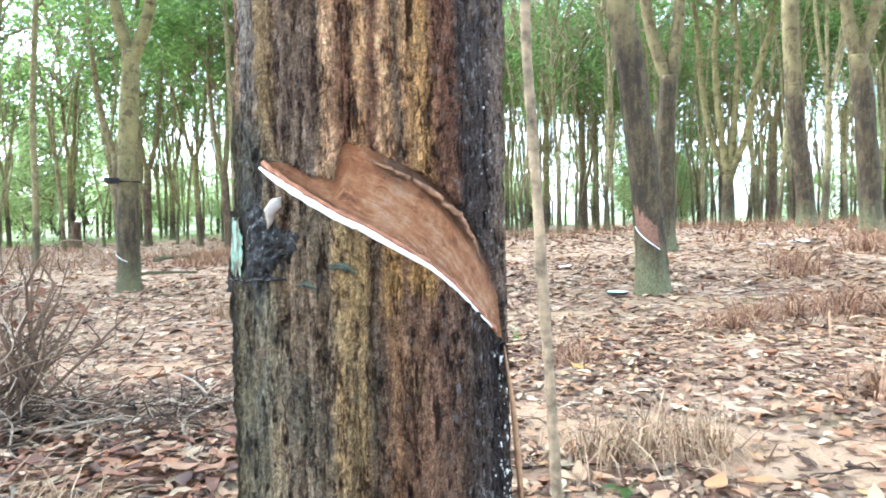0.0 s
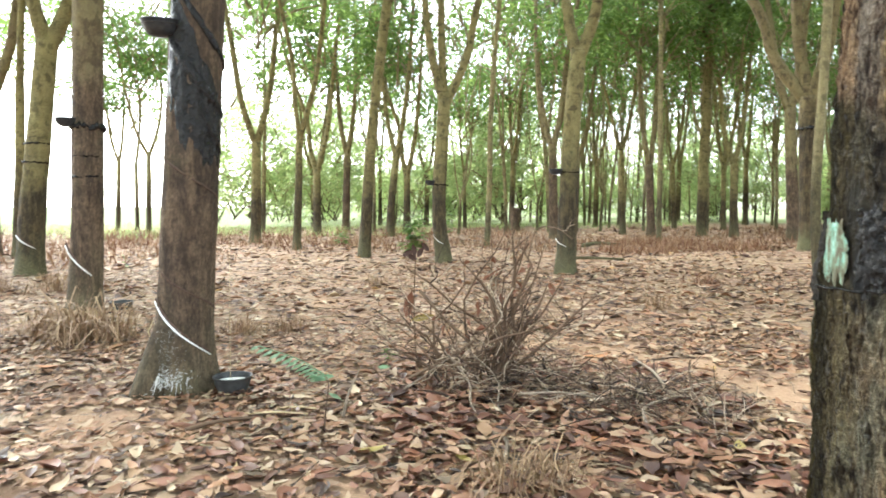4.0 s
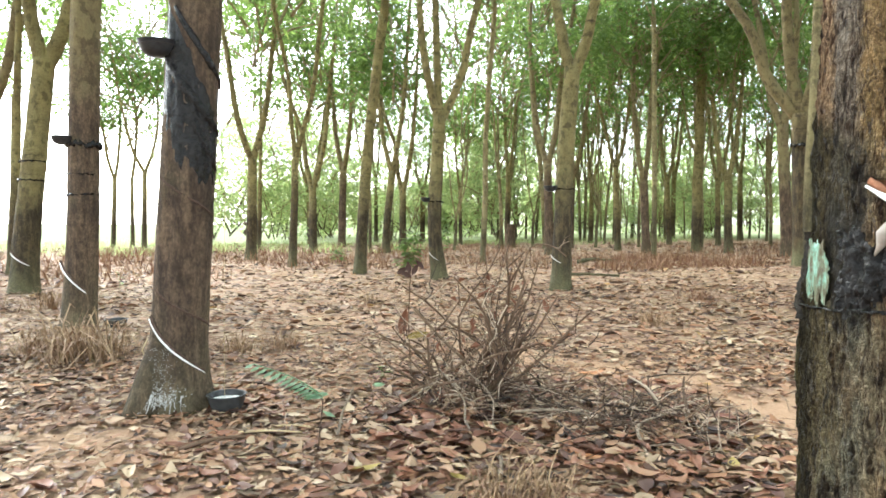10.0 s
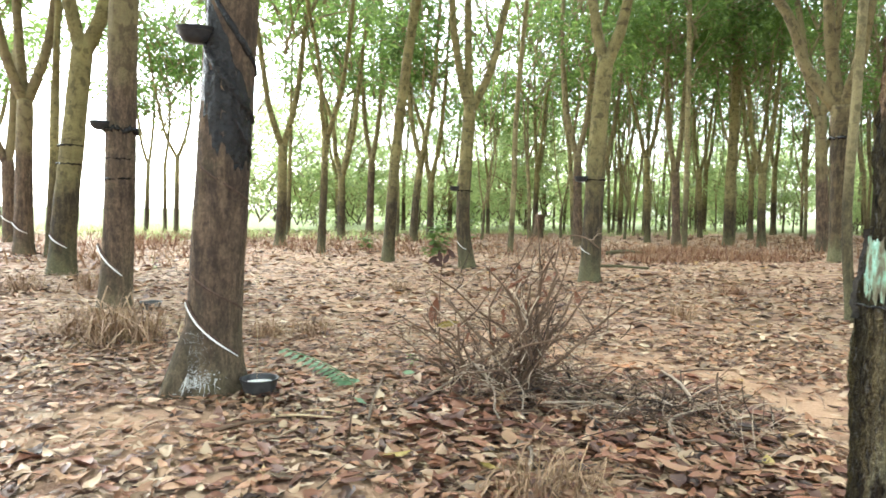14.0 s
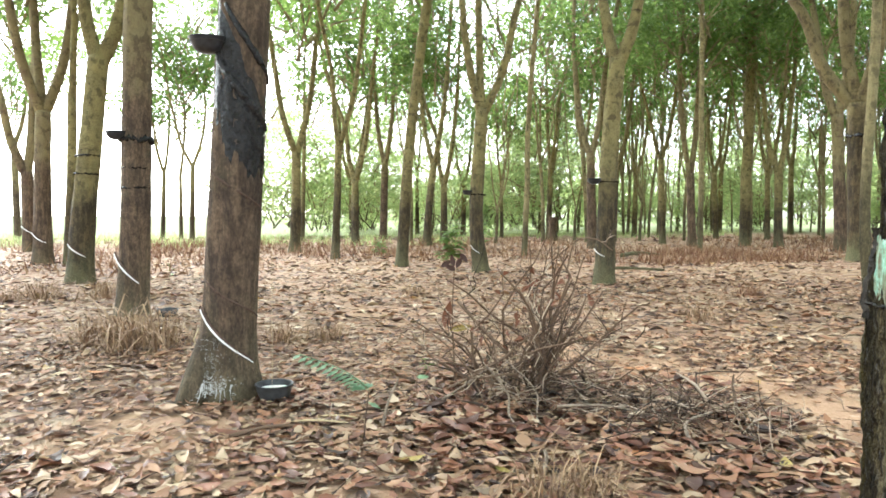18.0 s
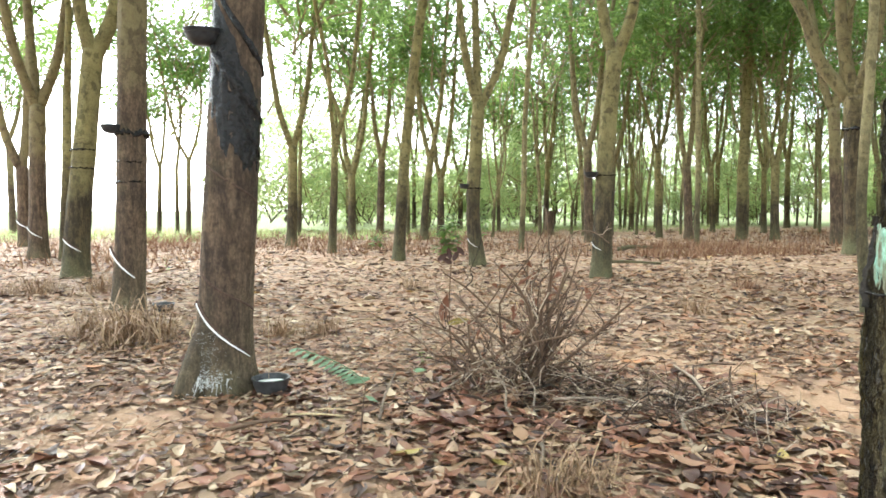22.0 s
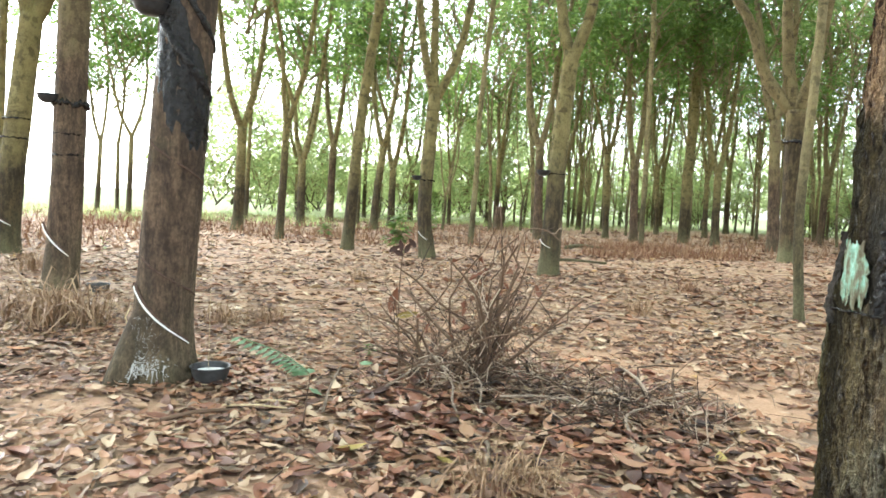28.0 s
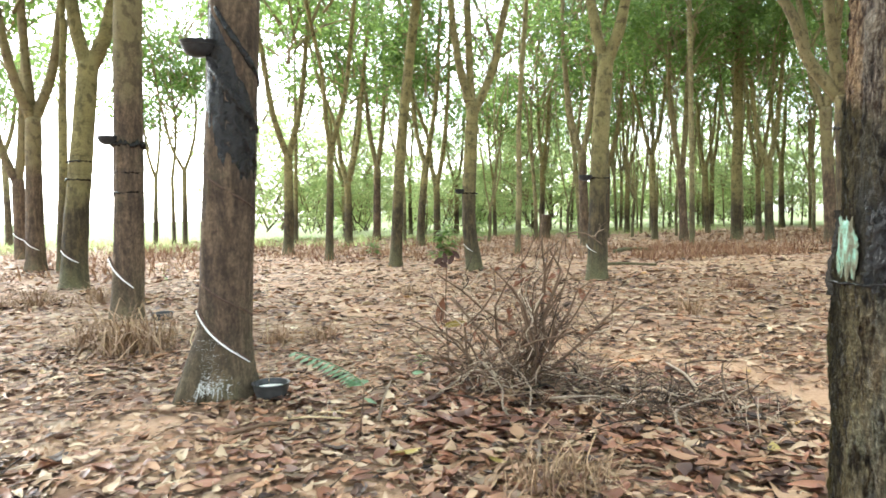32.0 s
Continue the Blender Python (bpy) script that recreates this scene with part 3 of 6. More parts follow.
# ---- ground ----
def build_ground():
    rr = np.concatenate([np.linspace(0.0, 12, 90), np.geomspace(12.4, 2500, 70)])
    seg = 200
    a = np.arange(seg) * 2 * np.pi / seg
    x, y = np.outer(rr, np.sin(a)), np.outer(rr, np.cos(a))
    z = ground_z(x, y)
    v = np.stack([x, y, z], -1).reshape(-1, 3)
    f = [(i * seg + j, i * seg + (j + 1) % seg, (i + 1) * seg + (j + 1) % seg, (i + 1) * seg + j)[::-1]
         for i in range(len(rr) - 1) for j in range(seg)]
    g = Geo()
    g.add(v, f)
    me = g.mesh("ground", GROUND)
    me.attributes.new("bare", "FLOAT", "POINT").data.foreach_set("value", bareness(x, y).reshape(-1))
    tagged(new("ground", me), "sandy plantation floor under fallen leaves, open field beyond", "ground", kind="structure")


build_ground()


# ---- rubber trees ----
def facing(x, y):
    """Unit vectors across and towards the walk's standpoint, as seen at a tree."""
    d = Vector((x, y, 0)).normalized()
    return Vector((d.y, -d.x, 0)), -d


def spline(ctrl, n):
    """Smooth run of n points through the control points."""
    c = [Vector(p) for p in ctrl]
    c = [c[0] * 2 - c[1], *c, c[-1] * 2 - c[-2]]
    out = []
    spans = len(c) - 3
    for k in range(n):
        u = k / (n - 1) * spans
        i = min(int(u), spans - 1)
        t = u - i
        p0, p1, p2, p3 = c[i:i + 4]
        out.append(0.5 * (2 * p1 + (p2 - p0) * t + (2 * p0 - 5 * p1 + 4 * p2 - p3) * t * t + (3 * p1 - p0 - 3 * p2 + p3) * t ** 3))
    return out


def trunk_mesh(ctrl, r0, r1, segs, rows, seed, flare=0.35, rough=0.05):
    """A tapered trunk with a flared foot, burrs and bark relief."""
    pts = spline(ctrl, rows)
    g = Geo()
    ring, faces = [], []
    h = pts[-1].z
    for i, p in enumerate(pts):
        t = i / (rows - 1)
        r = r0 + (r1 - r0) * t
        r *= 1 + flare * math.exp(-max(p.z, 0) / (1.2 * r0)) * 0.6
        for j in range(segs):
            a = 2 * math.pi * j / segs
            c, s = math.cos(a), math.sin(a)
            q = noise.noise(Vector((c * 2.2, s * 2.2, p.z * 1.7 + seed))) * rough
            q += noise.noise(Vector((c * 7, s * 7, p.z * 6 + seed))) * rough * 0.6
            q += 1.6 * rough * max(0.0, noise.noise(Vector((c * 1.5, s * 1.5, p.z * 2.1 + seed * 1.3))) - 0.2)
            q += 0.9 * rough * max(0.0, noise.noise(Vector((c * 0.9, s * 0.9, p.z * 8.5 + seed * 2.1))) - 0.05)
            q += math.exp(-max(p.z, 0) / (0.8 * r0)) * 0.18 * flare * math.sin(a * 4 + seed)
            ring.append(p + Vector((c, s, 0)) * r * (1 + q))
    for i in range(rows - 1):
        for j in range(segs):
            k = (j + 1) % segs
            faces.append((i * segs + j, i * segs + k, (i + 1) * segs + k, (i + 1) * segs + j))
    faces.append(tuple((rows - 1) * segs + j for j in range(segs)))
    g.add(ring, faces)
    return g


def leaf_quads(pos, direction, length, width, rng):
    """Kite-shaped folded leaves as one block of vertices and faces."""
    n = len(pos)
    d = direction / np.linalg.norm(direction, axis=1, keepdims=True)
    r = rng.normal(size=(n, 3))
    s = np.cross(d, r)
    s /= np.linalg.norm(s, axis=1, keepdims=True) + 1e-9
    nrm = np.cross(s, d)
    L, W = length[:, None], width[:, None]
    v = np.stack([pos, pos + d * L * 0.45 + s * W * 0.5 + nrm * W * 0.18, pos + d * L - nrm * L * 0.12, pos + d * L * 0.45 - s * W * 0.5 + nrm * W * 0.18], 1)
    k = np.arange(n)[:, None] * 4
    f = np.concatenate([k + [0, 1, 2], k + [0, 2, 3]]).tolist()
    return v.reshape(-1, 3), f


def crown_meshes(seed, clusters, leaves, radius, low, high, material, size=0.15, stems=22):
    """A crown: thin branches and hanging bunches of leaves, with gaps."""
    rng = np.random.default_rng(seed)
    rnd = random.Random(seed)
    wood, leaf = Geo(), Geo()
    tips = []
    for k in range(stems):
        a = rnd.uniform(0, 2 * math.pi)
        z0 = rnd.uniform(low - 0.5, high * 0.75)
        reach = radius * rnd.uniform(0.5, 1.05)
        rise = rnd.uniform(0.4, 2.2)
        p0 = Vector((rnd.uniform(-0.3, 0.3), rnd.uniform(-0.3, 0.3), z0))
        p3 = p0 + Vector((math.cos(a) * reach, math.sin(a) * reach, rise))
        p1 = p0.lerp(p3, 0.35) + Vector((0, 0, 0.25 * rise))
        p2 = p0.lerp(p3, 0.7) + Vector((rnd.uniform(-0.2, 0.2), rnd.uniform(-0.2, 0.2), 0.2 * rise))
        pts = spline([p0, p1, p2, p3], 7)
        wood.tube(pts, [0.035 - 0.028 * i / 6 for i in range(7)], 4, False)
        tips += pts[2:] + [p3, p3]
    cen = np.array([rnd.choice(tips) for _ in range(clusters)]) + rng.normal(size=(clusters, 3)) * (0.32, 0.32, 0.3)
    c = np.repeat(cen, leaves, 0)
    pos = c + rng.normal(size=c.shape) * (0.17, 0.17, 0.12)
    d = (pos - c) * (1, 1, 0.6) + rng.normal(size=c.shape) * 0.05 + (0, 0, -0.11)
    ln = rng.uniform(0.7, 1.25, len(pos)) * size
    leaf.add(*leaf_quads(pos, d, ln, ln * rng.uniform(0.34, 0.46, len(pos)), rng))
    return wood.mesh("crown_wood", BARK_SLIM), leaf.mesh("foliage", material, False)


CROWNS = [crown_meshes(10 + i, 185, 17, 2.5, 2.1, 8.0, LEAF, 0.185) for i in range(4)]
TREE_GROUP = "rubber trees in rows"


def limb_mesh(p0, tip, r0, seed, top=9.0, out=1.0):
    """A limb from the fork through tip, then on and up into the crown."""
    rnd = random.Random(seed)
    p0, tip = Vector(p0), Vector(tip)
    ctrl = [p0 - Vector((0, 0, 0.12)), p0.lerp(tip, 0.4) + Vector((tip.x - p0.x, tip.y - p0.y, 0)) * 0.22, tip]
    d = (tip - p0).normalized()
    q = tip
    while q.z < top:
        q = q + Vector((d.x * out + rnd.uniform(-0.25, 0.25), d.y * out + rnd.uniform(-0.25, 0.25), 1.3))
        ctrl.append(q)
    pts = spline(ctrl, 6 + 3 * len(ctrl))
    g = Geo()
    n = len(pts)
    g.tube(pts, [r0 * (1 - 0.75 * i / (n - 1)) for i in range(n)], 8, True, 0.08, rnd)
    return g


def helix(r, phi0, phi1, z0, z1, across, toward, n=24, sag=0.0):
    """Points on a trunk's surface; angles in degrees from the side that faces the walk."""
    out = []
    for i in range(n):
        t = i / (n - 1)
        a = radians(phi0 + (phi1 - phi0) * t)
        p = across * math.sin(a) * r + toward * math.cos(a) * r
        out.append(Vector((p.x, p.y, z0 + (z1 - z0) * (t + sag * math.sin(math.pi * t)))))
    return out


def bowl_geo(r, h):
    g = Geo()
    prof = [(0.0, 0.0), (r * 0.36, 0.0), (r * 0.6, h * 0.1), (r * 0.81, h * 0.32), (r * 0.93, h * 0.62), (r * 0.985, h * 0.92), (r * 1.05, h * 0.97), (r * 1.05, h)]
    inner = [(r * 0.93, h * 0.92), (r * 0.84, h * 0.64), (r * 0.68, h * 0.36), (r * 0.45, h * 0.17), (0.0, h * 0.12)]
    g.lathe(prof + [(r * 1.0, h * 1.02), (r * 0.95, h)] + inner, 32)
    return g


CUP = bowl_geo(0.085, 0.07).mesh("cup", BLACK_PLASTIC)


def add_cup(tree, x, y, r, phi, z, tilt=0, off=0.0):
    """A dark tapping cup held to the trunk by a wire ring."""
    ac, tw = facing(x, y)
    a = radians(phi)
    d = ac * math.sin(a) + tw * math.cos(a)
    c = d * (r + 0.08) + ac * off
    cup = base_at("tapping_cup", pose(x + c.x, y + c.y, gz(x, y) + z), "black plastic tapping cup hung on a rubber tree trunk", "cup", "tapping cups")
    body = part("cup_body", CUP, cup, "", pose(0, 0, 0, tilt, 0, 0))
    g = Geo()
    g.tube([(math.cos(b) * 0.088, math.sin(b) * 0.088, 0.045) for b in np.linspace(0, 2 * math.pi, 20)], [0.0025] * 20, 5, False)
    g.tube([-d * 0.1 + Vector((0, 0, 0.045)), -d * 0.06 + Vector((0, 0, 0.045))], [0.003, 0.003], 5)
    part("cup_holder", g.mesh("cup_holder", WIRE), cup, "thin dark wire holder")
    g = Geo()
    g.lathe([(0, 0.028), (0.03, 0.027), (0.06, 0.03)], 20)
    part("dried_latex", g.mesh("dried_latex", LATEX_DRY), body, "skin of dried latex")
    return cup


def add_line(tree, x, y, r, phi0, phi1, z0, z1, thick=0.006, sag=0.12, off=0.0):
    ac, tw = facing(x, y)
    pts = [p + ac * off for p in helix(r * 1.01, phi0, phi1, z0, z1, ac, tw, 28, sag)]
    g = Geo()
    g.tube(pts, [thick * (0.5 + 0.5 * math.sin(math.pi * min(1, 0.15 + i / 30))) for i in range(28)], 6, True, 0.3)
    part("latex_line", g.mesh("latex_line", LATEX), tree, "white latex running down the tapping cut")
    g = Geo()
    g.tube([p + Vector((0, 0, thick * 2.4)) - Vector((p.x, p.y, 0)).normalized() * thick for p in pts], [thick * 1.3] * 28, 6, True, 0.3)
    part("tapping_cut", g.mesh("tapping_cut", CUT_BROWN), tree, "dark brown cut groove in the bark")


def rubber_tree(x, y, dia, trunk, limbs, label, kind=BARK, near=False, z=None, crown=0, crown_z=2.2, crown_s=1.0, top=9.0, rt=0.72, flare=0.35):
    """One tree: trunk and limbs are given as (sideways, up) metres seen from the walk's standpoint."""
    z = gz(x, y) if z is None else z
    ac, tw = facing(x, y)
    seed = x * 7.3 + y * 3.1
    tree = base_at("rubber_tree", pose(x, y, z), label, "tree", TREE_GROUP)
    ctrl = [Vector((0, 0, -0.12))] + [ac * s + Vector((0, 0, h)) for s, h in trunk]
    if not limbs:
        limbs = [(trunk[-1][0] + 0.05, trunk[-1][1] + 1.5)]
    r = dia / 2
    sg, rows = (48, 90) if near else (18, 44)
    part("trunk", trunk_mesh(ctrl, r, r * rt, sg, rows, seed, flare, 0.05 if near else 0.085).mesh("trunk", kind), tree)
    fork = ctrl[-1]
    rnd = random.Random(int(seed * 100))
    share = r * rt * (0.98 if len(limbs) == 1 else 0.82 if len(limbs) == 2 else 0.76)
    for i, lm in enumerate(limbs):
        s, h = lm[:2]
        depth = lm[2] if len(lm) > 2 else rnd.uniform(-0.25, 0.25) * (h - fork.z) * 0.5
        tip = ac * s + tw * depth + Vector((0, 0, h))
        part("limb", limb_mesh(fork, tip, share, int(seed * 50) + i, top).mesh("limb", kind), tree)
    wood, leaf = CROWNS[crown % 4]
    m = pose(fork.x, fork.y, crown_z, 0, 0, rnd.uniform(0, 360)) @ Matrix.Scale(crown_s, 4)
    part("crown_wood", wood, tree, "", m)
    part("foliage", leaf, tree, "green leaf crown", m)
    return tree


L_MID = "slender grey-brown rubber tree with a forked pale upper trunk"
# row beside the camera
TREES = {}
TREES["B"] = rubber_tree(-1.197, 3.035, 0.25, [(-0.005, 0.0), (0.02, 0.5), (0.06, 1.2), (0.105, 2.0), (0.14, 3.0)], [(-0.15, 4.6), (0.45, 4.8)],
                         "dark tapped rubber tree with latex splashes at its foot", BARK_GREY, True, flare=0.6, rt=0.9)
TREES["C"] = rubber_tree(-2.97, 5.6, 0.26, [(0.0, 0.0), (0.04, 0.6), (0.07, 1.6), (0.1, 2.6), (0.12, 3.2)], [(-0.25, 4.8), (0.45, 4.9)],
                         "dark tapped rubber tree with a black cup on its trunk", BARK_GREY, True, flare=0.4, rt=0.85)
TREES["D"] = rubber_tree(-5.02, 8.3, 0.34, [(0.0, 0.0), (0.05, 0.8), (0.15, 1.75), (0.27, 2.9)], [(0.08, 3.9), (0.6, 3.8)],
                         "rubber tree forking into two thick pale limbs", BARK, True)
RT = rubber_tree
RT(-7.0, 11.3, 0.19, [(0, 0), (0.08, 1.62), (0.12, 3.0)], [], L_MID, crown=1)
TREES["R1"] = RT(-7.55, 11.45, 0.34, [(0, 0), (0.02, 1.2), (0.06, 2.7)], [(-0.45, 4.9), (-0.05, 5.0), (0.6, 4.9)], "rubber tree splitting into three upright limbs", BARK_GREY, crown=2)
TREES["R2"] = RT(-10.5, 15.5, 0.36, [(0, 0), (-0.02, 1.9)], [(-0.5, 3.6), (0.15, 4.0)], L_MID, BARK_GREY, crown=3)
RT(-17.0, 24.5, 0.3, [(0, 0), (-0.04, 3.6)], [(-0.4, 5.4), (0.4, 5.4)], L_MID, BARK_GREY)
RT(-11.2, 24.0, 0.2, [(0, 0), (0.09, 2.5)], [(-0.3, 4.5), (0.3, 4.6)], L_MID, crown=1, crown_s=1.0, crown_z=1.6)
RT(-10.6, 24.2, 0.17, [(0, 0), (0.01, 2.5)], [(0.2, 4.6)], L_MID, crown=2, crown_s=0.95, crown_z=1.2)
RT(-9.65, 22.9, 0.21, [(0, 0), (0.06, 2.7)], [(-0.5, 4.2), (0.5, 4.4)], L_MID, crown=3, crown_s=1.05, crown_z=1.8)
RT(-4.15, 15.65, 0.28, [(0, 0), (0.04, 1.0), (0.06, 2.4)], [(-0.45, 4.6), (0.6, 5.5)], L_MID, crown=0, crown_z=2.6)
RT(-5.75, 22.9, 0.2, [(0, 0), (0.05, 2.35)], [(0.1, 4.4)], L_MID, crown=1)
RT(-2.68, 13.15, 0.18, [(0, 0), (0.04, 1.0), (0.08, 2.3)], [(-0.05, 3.7), (0.6, 5.0)], L_MID, crown=2, crown_z=2.4)
RT(-3.5, 20.5, 0.3, [(0, 0), (0.0, 2.0)], [(-0.3, 3.6), (0.55, 5.2)], L_MID, crown=3)
RT(-1.17, 11.3, 0.22, [(0, 0), (0.06, 1.0), (0.17, 2.4), (0.42, 4.4)], [(0.5, 6.0)], "straight leaning rubber tree with pale upper bark", crown=0, crown_z=3.0)
RT(-1.2, 19.4, 0.27, [(0, 0), (0.05, 1.0), (0.2, 2.4)], [(-0.2, 4.6), (0.7, 7.0)], L_MID, crown=1)
TREES["F"] = RT(0.17, 10.2, 0.25, [(0, 0), (-0.08, 0.7), (-0.06, 1.5), (0.0, 2.5)], [(-0.3, 4.05), (-0.06, 4.1), (0.53, 4.05)],
                "rubber tree forking into pale olive limbs", crown=2, crown_z=2.8)
RT(1.22, 14.6, 0.13, [(0, 0), (0.05, 1.5), (0.07, 3.0), (0.24, 5.4)], [(0.3, 7.0)], "thin straight pale rubber tree", BARK_SLIM, crown=3, crown_z=3.4, crown_s=0.8, rt=0.8)
TREES["G"] = RT(1.7, 8.5, 0.27, [(0, 0), (0.02, 0.9), (0.06, 1.9), (0.13, 2.85)], [(-0.05, 3.55), (0.4, 3.65)], "rubber tree with a black cup and a forked top", crown=0, crown_z=2.8)
RT(3.35, 18.0, 0.3, [(0, 0), (-0.07, 2.5)], [(-0.5, 4.8), (0.3, 5.0)], L_MID, BARK_GREY, crown=1)
RT(7.0, 28.0, 0.25, [(0, 0), (0.03, 2.6)], [(-0.2, 5.0), (0.5, 5.0)], L_MID, crown=2)
RT(5.88, 20.2, 0.22, [(0, 0), (-0.05, 1.3), (-0.09, 2.65)], [(-0.35, 3.5), (0.25, 4.2)], L_MID, crown=3)
RT(6.25, 18.7, 0.28, [(0, 0), (-0.08, 2.05)], [(-0.4, 4.6), (0.1, 4.6)], L_MID, BARK_GREY, crown=0)
RT(5.64, 16.3, 0.14, [(0, 0), (-0.02, 2.5), (-0.07, 5.9)], [(-0.1, 7.5)], "thin straight pale rubber tree", BARK_SLIM, crown=1, crown_z=3.4, crown_s=0.8, rt=0.8)
RT(9.1, 24.6, 0.22, [(0, 0), (-0.09, 2.4)], [(-0.4, 5), (0.3, 5)], L_MID, crown=2)
RT(7.7, 18.7, 0.3, [(0, 0), (0.0, 1.8), (0.04, 3.6), (0.07, 6.6)], [(0.5, 8.0)], "straight rubber tree with a knotted pale trunk", crown=3, crown_z=2.8, rt=0.8)
RT(10.2, 22.9, 0.22, [(0, 0), (-0.05, 2.3)], [(-0.4, 4.8), (0.4, 4.8)], L_MID, crown=0)
RT(8.3, 18.0, 0.26, [(0, 0), (-0.05, 2.0)], [(-0.5, 4.4), (0.3, 5)], L_MID, crown=1)
RT(8.45, 15.3, 0.32, [(0, 0), (-0.16, 3.1)], [(-0.6, 5.0), (0.1, 5.2)], L_MID, BARK_GREY, crown=2)
TREES["H"] = RT(6.55, 11.35, 0.36, [(0, 0), (-0.04, 1.2), (-0.08, 2.65)], [(-0.95, 4.3), (-0.35, 4.5), (0.3, 4.6)], "stout rubber tree splitting into spreading olive limbs", BARK_OLIVE, crown=3, crown_z=2.8, rt=0.85)
RT(3.18, 5.39, 0.085, [(0, 0), (-0.06, 0.9), (-0.03, 2.0), (0.0, 3.6)], [(0.1, 5.2)], "thin pale sapling with smooth bark", BARK_SLIM, crown=0, crown_z=4.0, crown_s=0.6, rt=0.8)
# rise on the east side
TREES["I"] = RT(5.016, 3.53, 0.285, [(0, 0), (-0.03, 0.6), (-0.1, 1.3), (-0.26, 2.5), (-0.4, 3.4)], [(-0.7, 4.6), (-0.2, 4.8)], "leaning olive-brown rubber tree with a fresh tapping cut", BARK_OLIVE, True, crown=1, crown_z=3.0, rt=0.8)
RT(7.99, 5.53, 0.3, [(0, 0), (0.0, 1.5), (0.05, 2.4)], [(-0.35, 4.2), (0.25, 4.2)], L_MID, BARK_OLIVE, crown=2, crown_z=3.0)
RT(14.71, 8.60, 0.34, [(0, 0), (0.0, 1.2)], [(-0.6, 3.4), (-0.3, 4.2), (0.2, 4.0), (0.6, 3.4)], "rubber tree parting low into four upright limbs", crown=3)
RT(21.38, 11.02, 0.3, [(0, 0), (0.0, 3.3)], [(-0.6, 5.4), (0.4, 5.2)], L_MID, BARK_GREY, crown=0)
RT(12.74, 5.88, 0.34, [(0, 0), (-0.05, 0.9), (-0.2, 2.1), (-0.32, 4.2)], [(-0.4, 5.5)], "rubber tree bent below its pale upper trunk", BARK_OLIVE, crown=1, crown_z=3.0, rt=0.8)
TREES["O"] = RT(10.86, 4.06, 0.34, [(0, 0), (-0.12, 1.9), (-0.2, 2.6)], [(-0.4, 3.8), (0.1, 3.9)], L_MID, BARK_OLIVE, crown=2, crown_z=2.6)
RT(16.53, 16.47, 0.28, [(0, 0), (0.07, 4.1)], [(-0.2, 6), (0.5, 6)], L_MID, crown=3)
RT(19.62, 17.51, 0.33, [(0, 0), (-0.04, 4.4)], [(-0.5, 6.4), (0.4, 6.4)], L_MID, BARK_GREY, crown=0)
RT(21.90, 18.83, 0.3, [(0, 0), (-0.06, 4.8)], [(-0.5, 6.4), (0.4, 6.4)], L_MID, crown=1)
RT(27.70, 28.99, 0.35, [(0, 0), (-0.05, 5.5)], [(-0.4, 8)], L_MID, crown=2)
RT(22.20, 9.23, 0.26, [(0, 0), (-0.04, 3.4)], [(0.4, 5.4)], L_MID, crown=3)

# rest of the plantation: copies of a few trees, in rows
TEMPLATES = [o for o in scene.objects if o.name.startswith("rubber_tree") and o.parent is None]
PLACED = [(o.location.x, o.location.y) for o in TEMPLATES]
FAR_KINDS = [t for t in TEMPLATES if math.hypot(t.location.x, t.location.y) > 14 and len(t.children) >= 5][:9]


def fill_rows():
    rnd = random.Random(5)
    u, v = Vector((-0.6, 0.8)), Vector((0.8, 0.6))
    for j in range(-4, 10):
        for i in range(-10, 22):
            p = Vector((0.545, 0.662)) + u * (3.0 * i + rnd.uniform(-0.35, 0.35)) + v * (5.6 * j + rnd.uniform(-0.5, 0.5))
            d, az = p.length, math.degrees(math.atan2(p.x, p.y))
            if d < 3.0 or d > 46:
                continue
            inview = -38 < az < 75
            if inview and d < 20.5:
                continue
            if -75 < az < 2 and d > 27 + 0.3 * (az + 40):
                continue
            if -38 < az < -12:
                continue
            # unseen rows behind the camera, added so their crowns shade the floor
            if not inview and d > 11:
                continue
            if inview and d > 35:
                continue
            if min(math.hypot(p.x - a, p.y - b) for a, b in PLACED) < 2.3:
                continue
            PLACED.append((p.x, p.y))
            copy_thing(rnd.choice(FAR_KINDS), pose(p.x, p.y, gz(p.x, p.y), 0, 0, rnd.uniform(0, 360)) @ Matrix.Scale(rnd.uniform(0.85, 1.15), 4))


fill_rows()


# slim young trees that fill the depth of the wood
SLIM_CROWNS = [crown_meshes(80 + i, 58, 16, 1.8, 1.7, 6.4, LEAF, 0.14, 14) for i in range(2)]


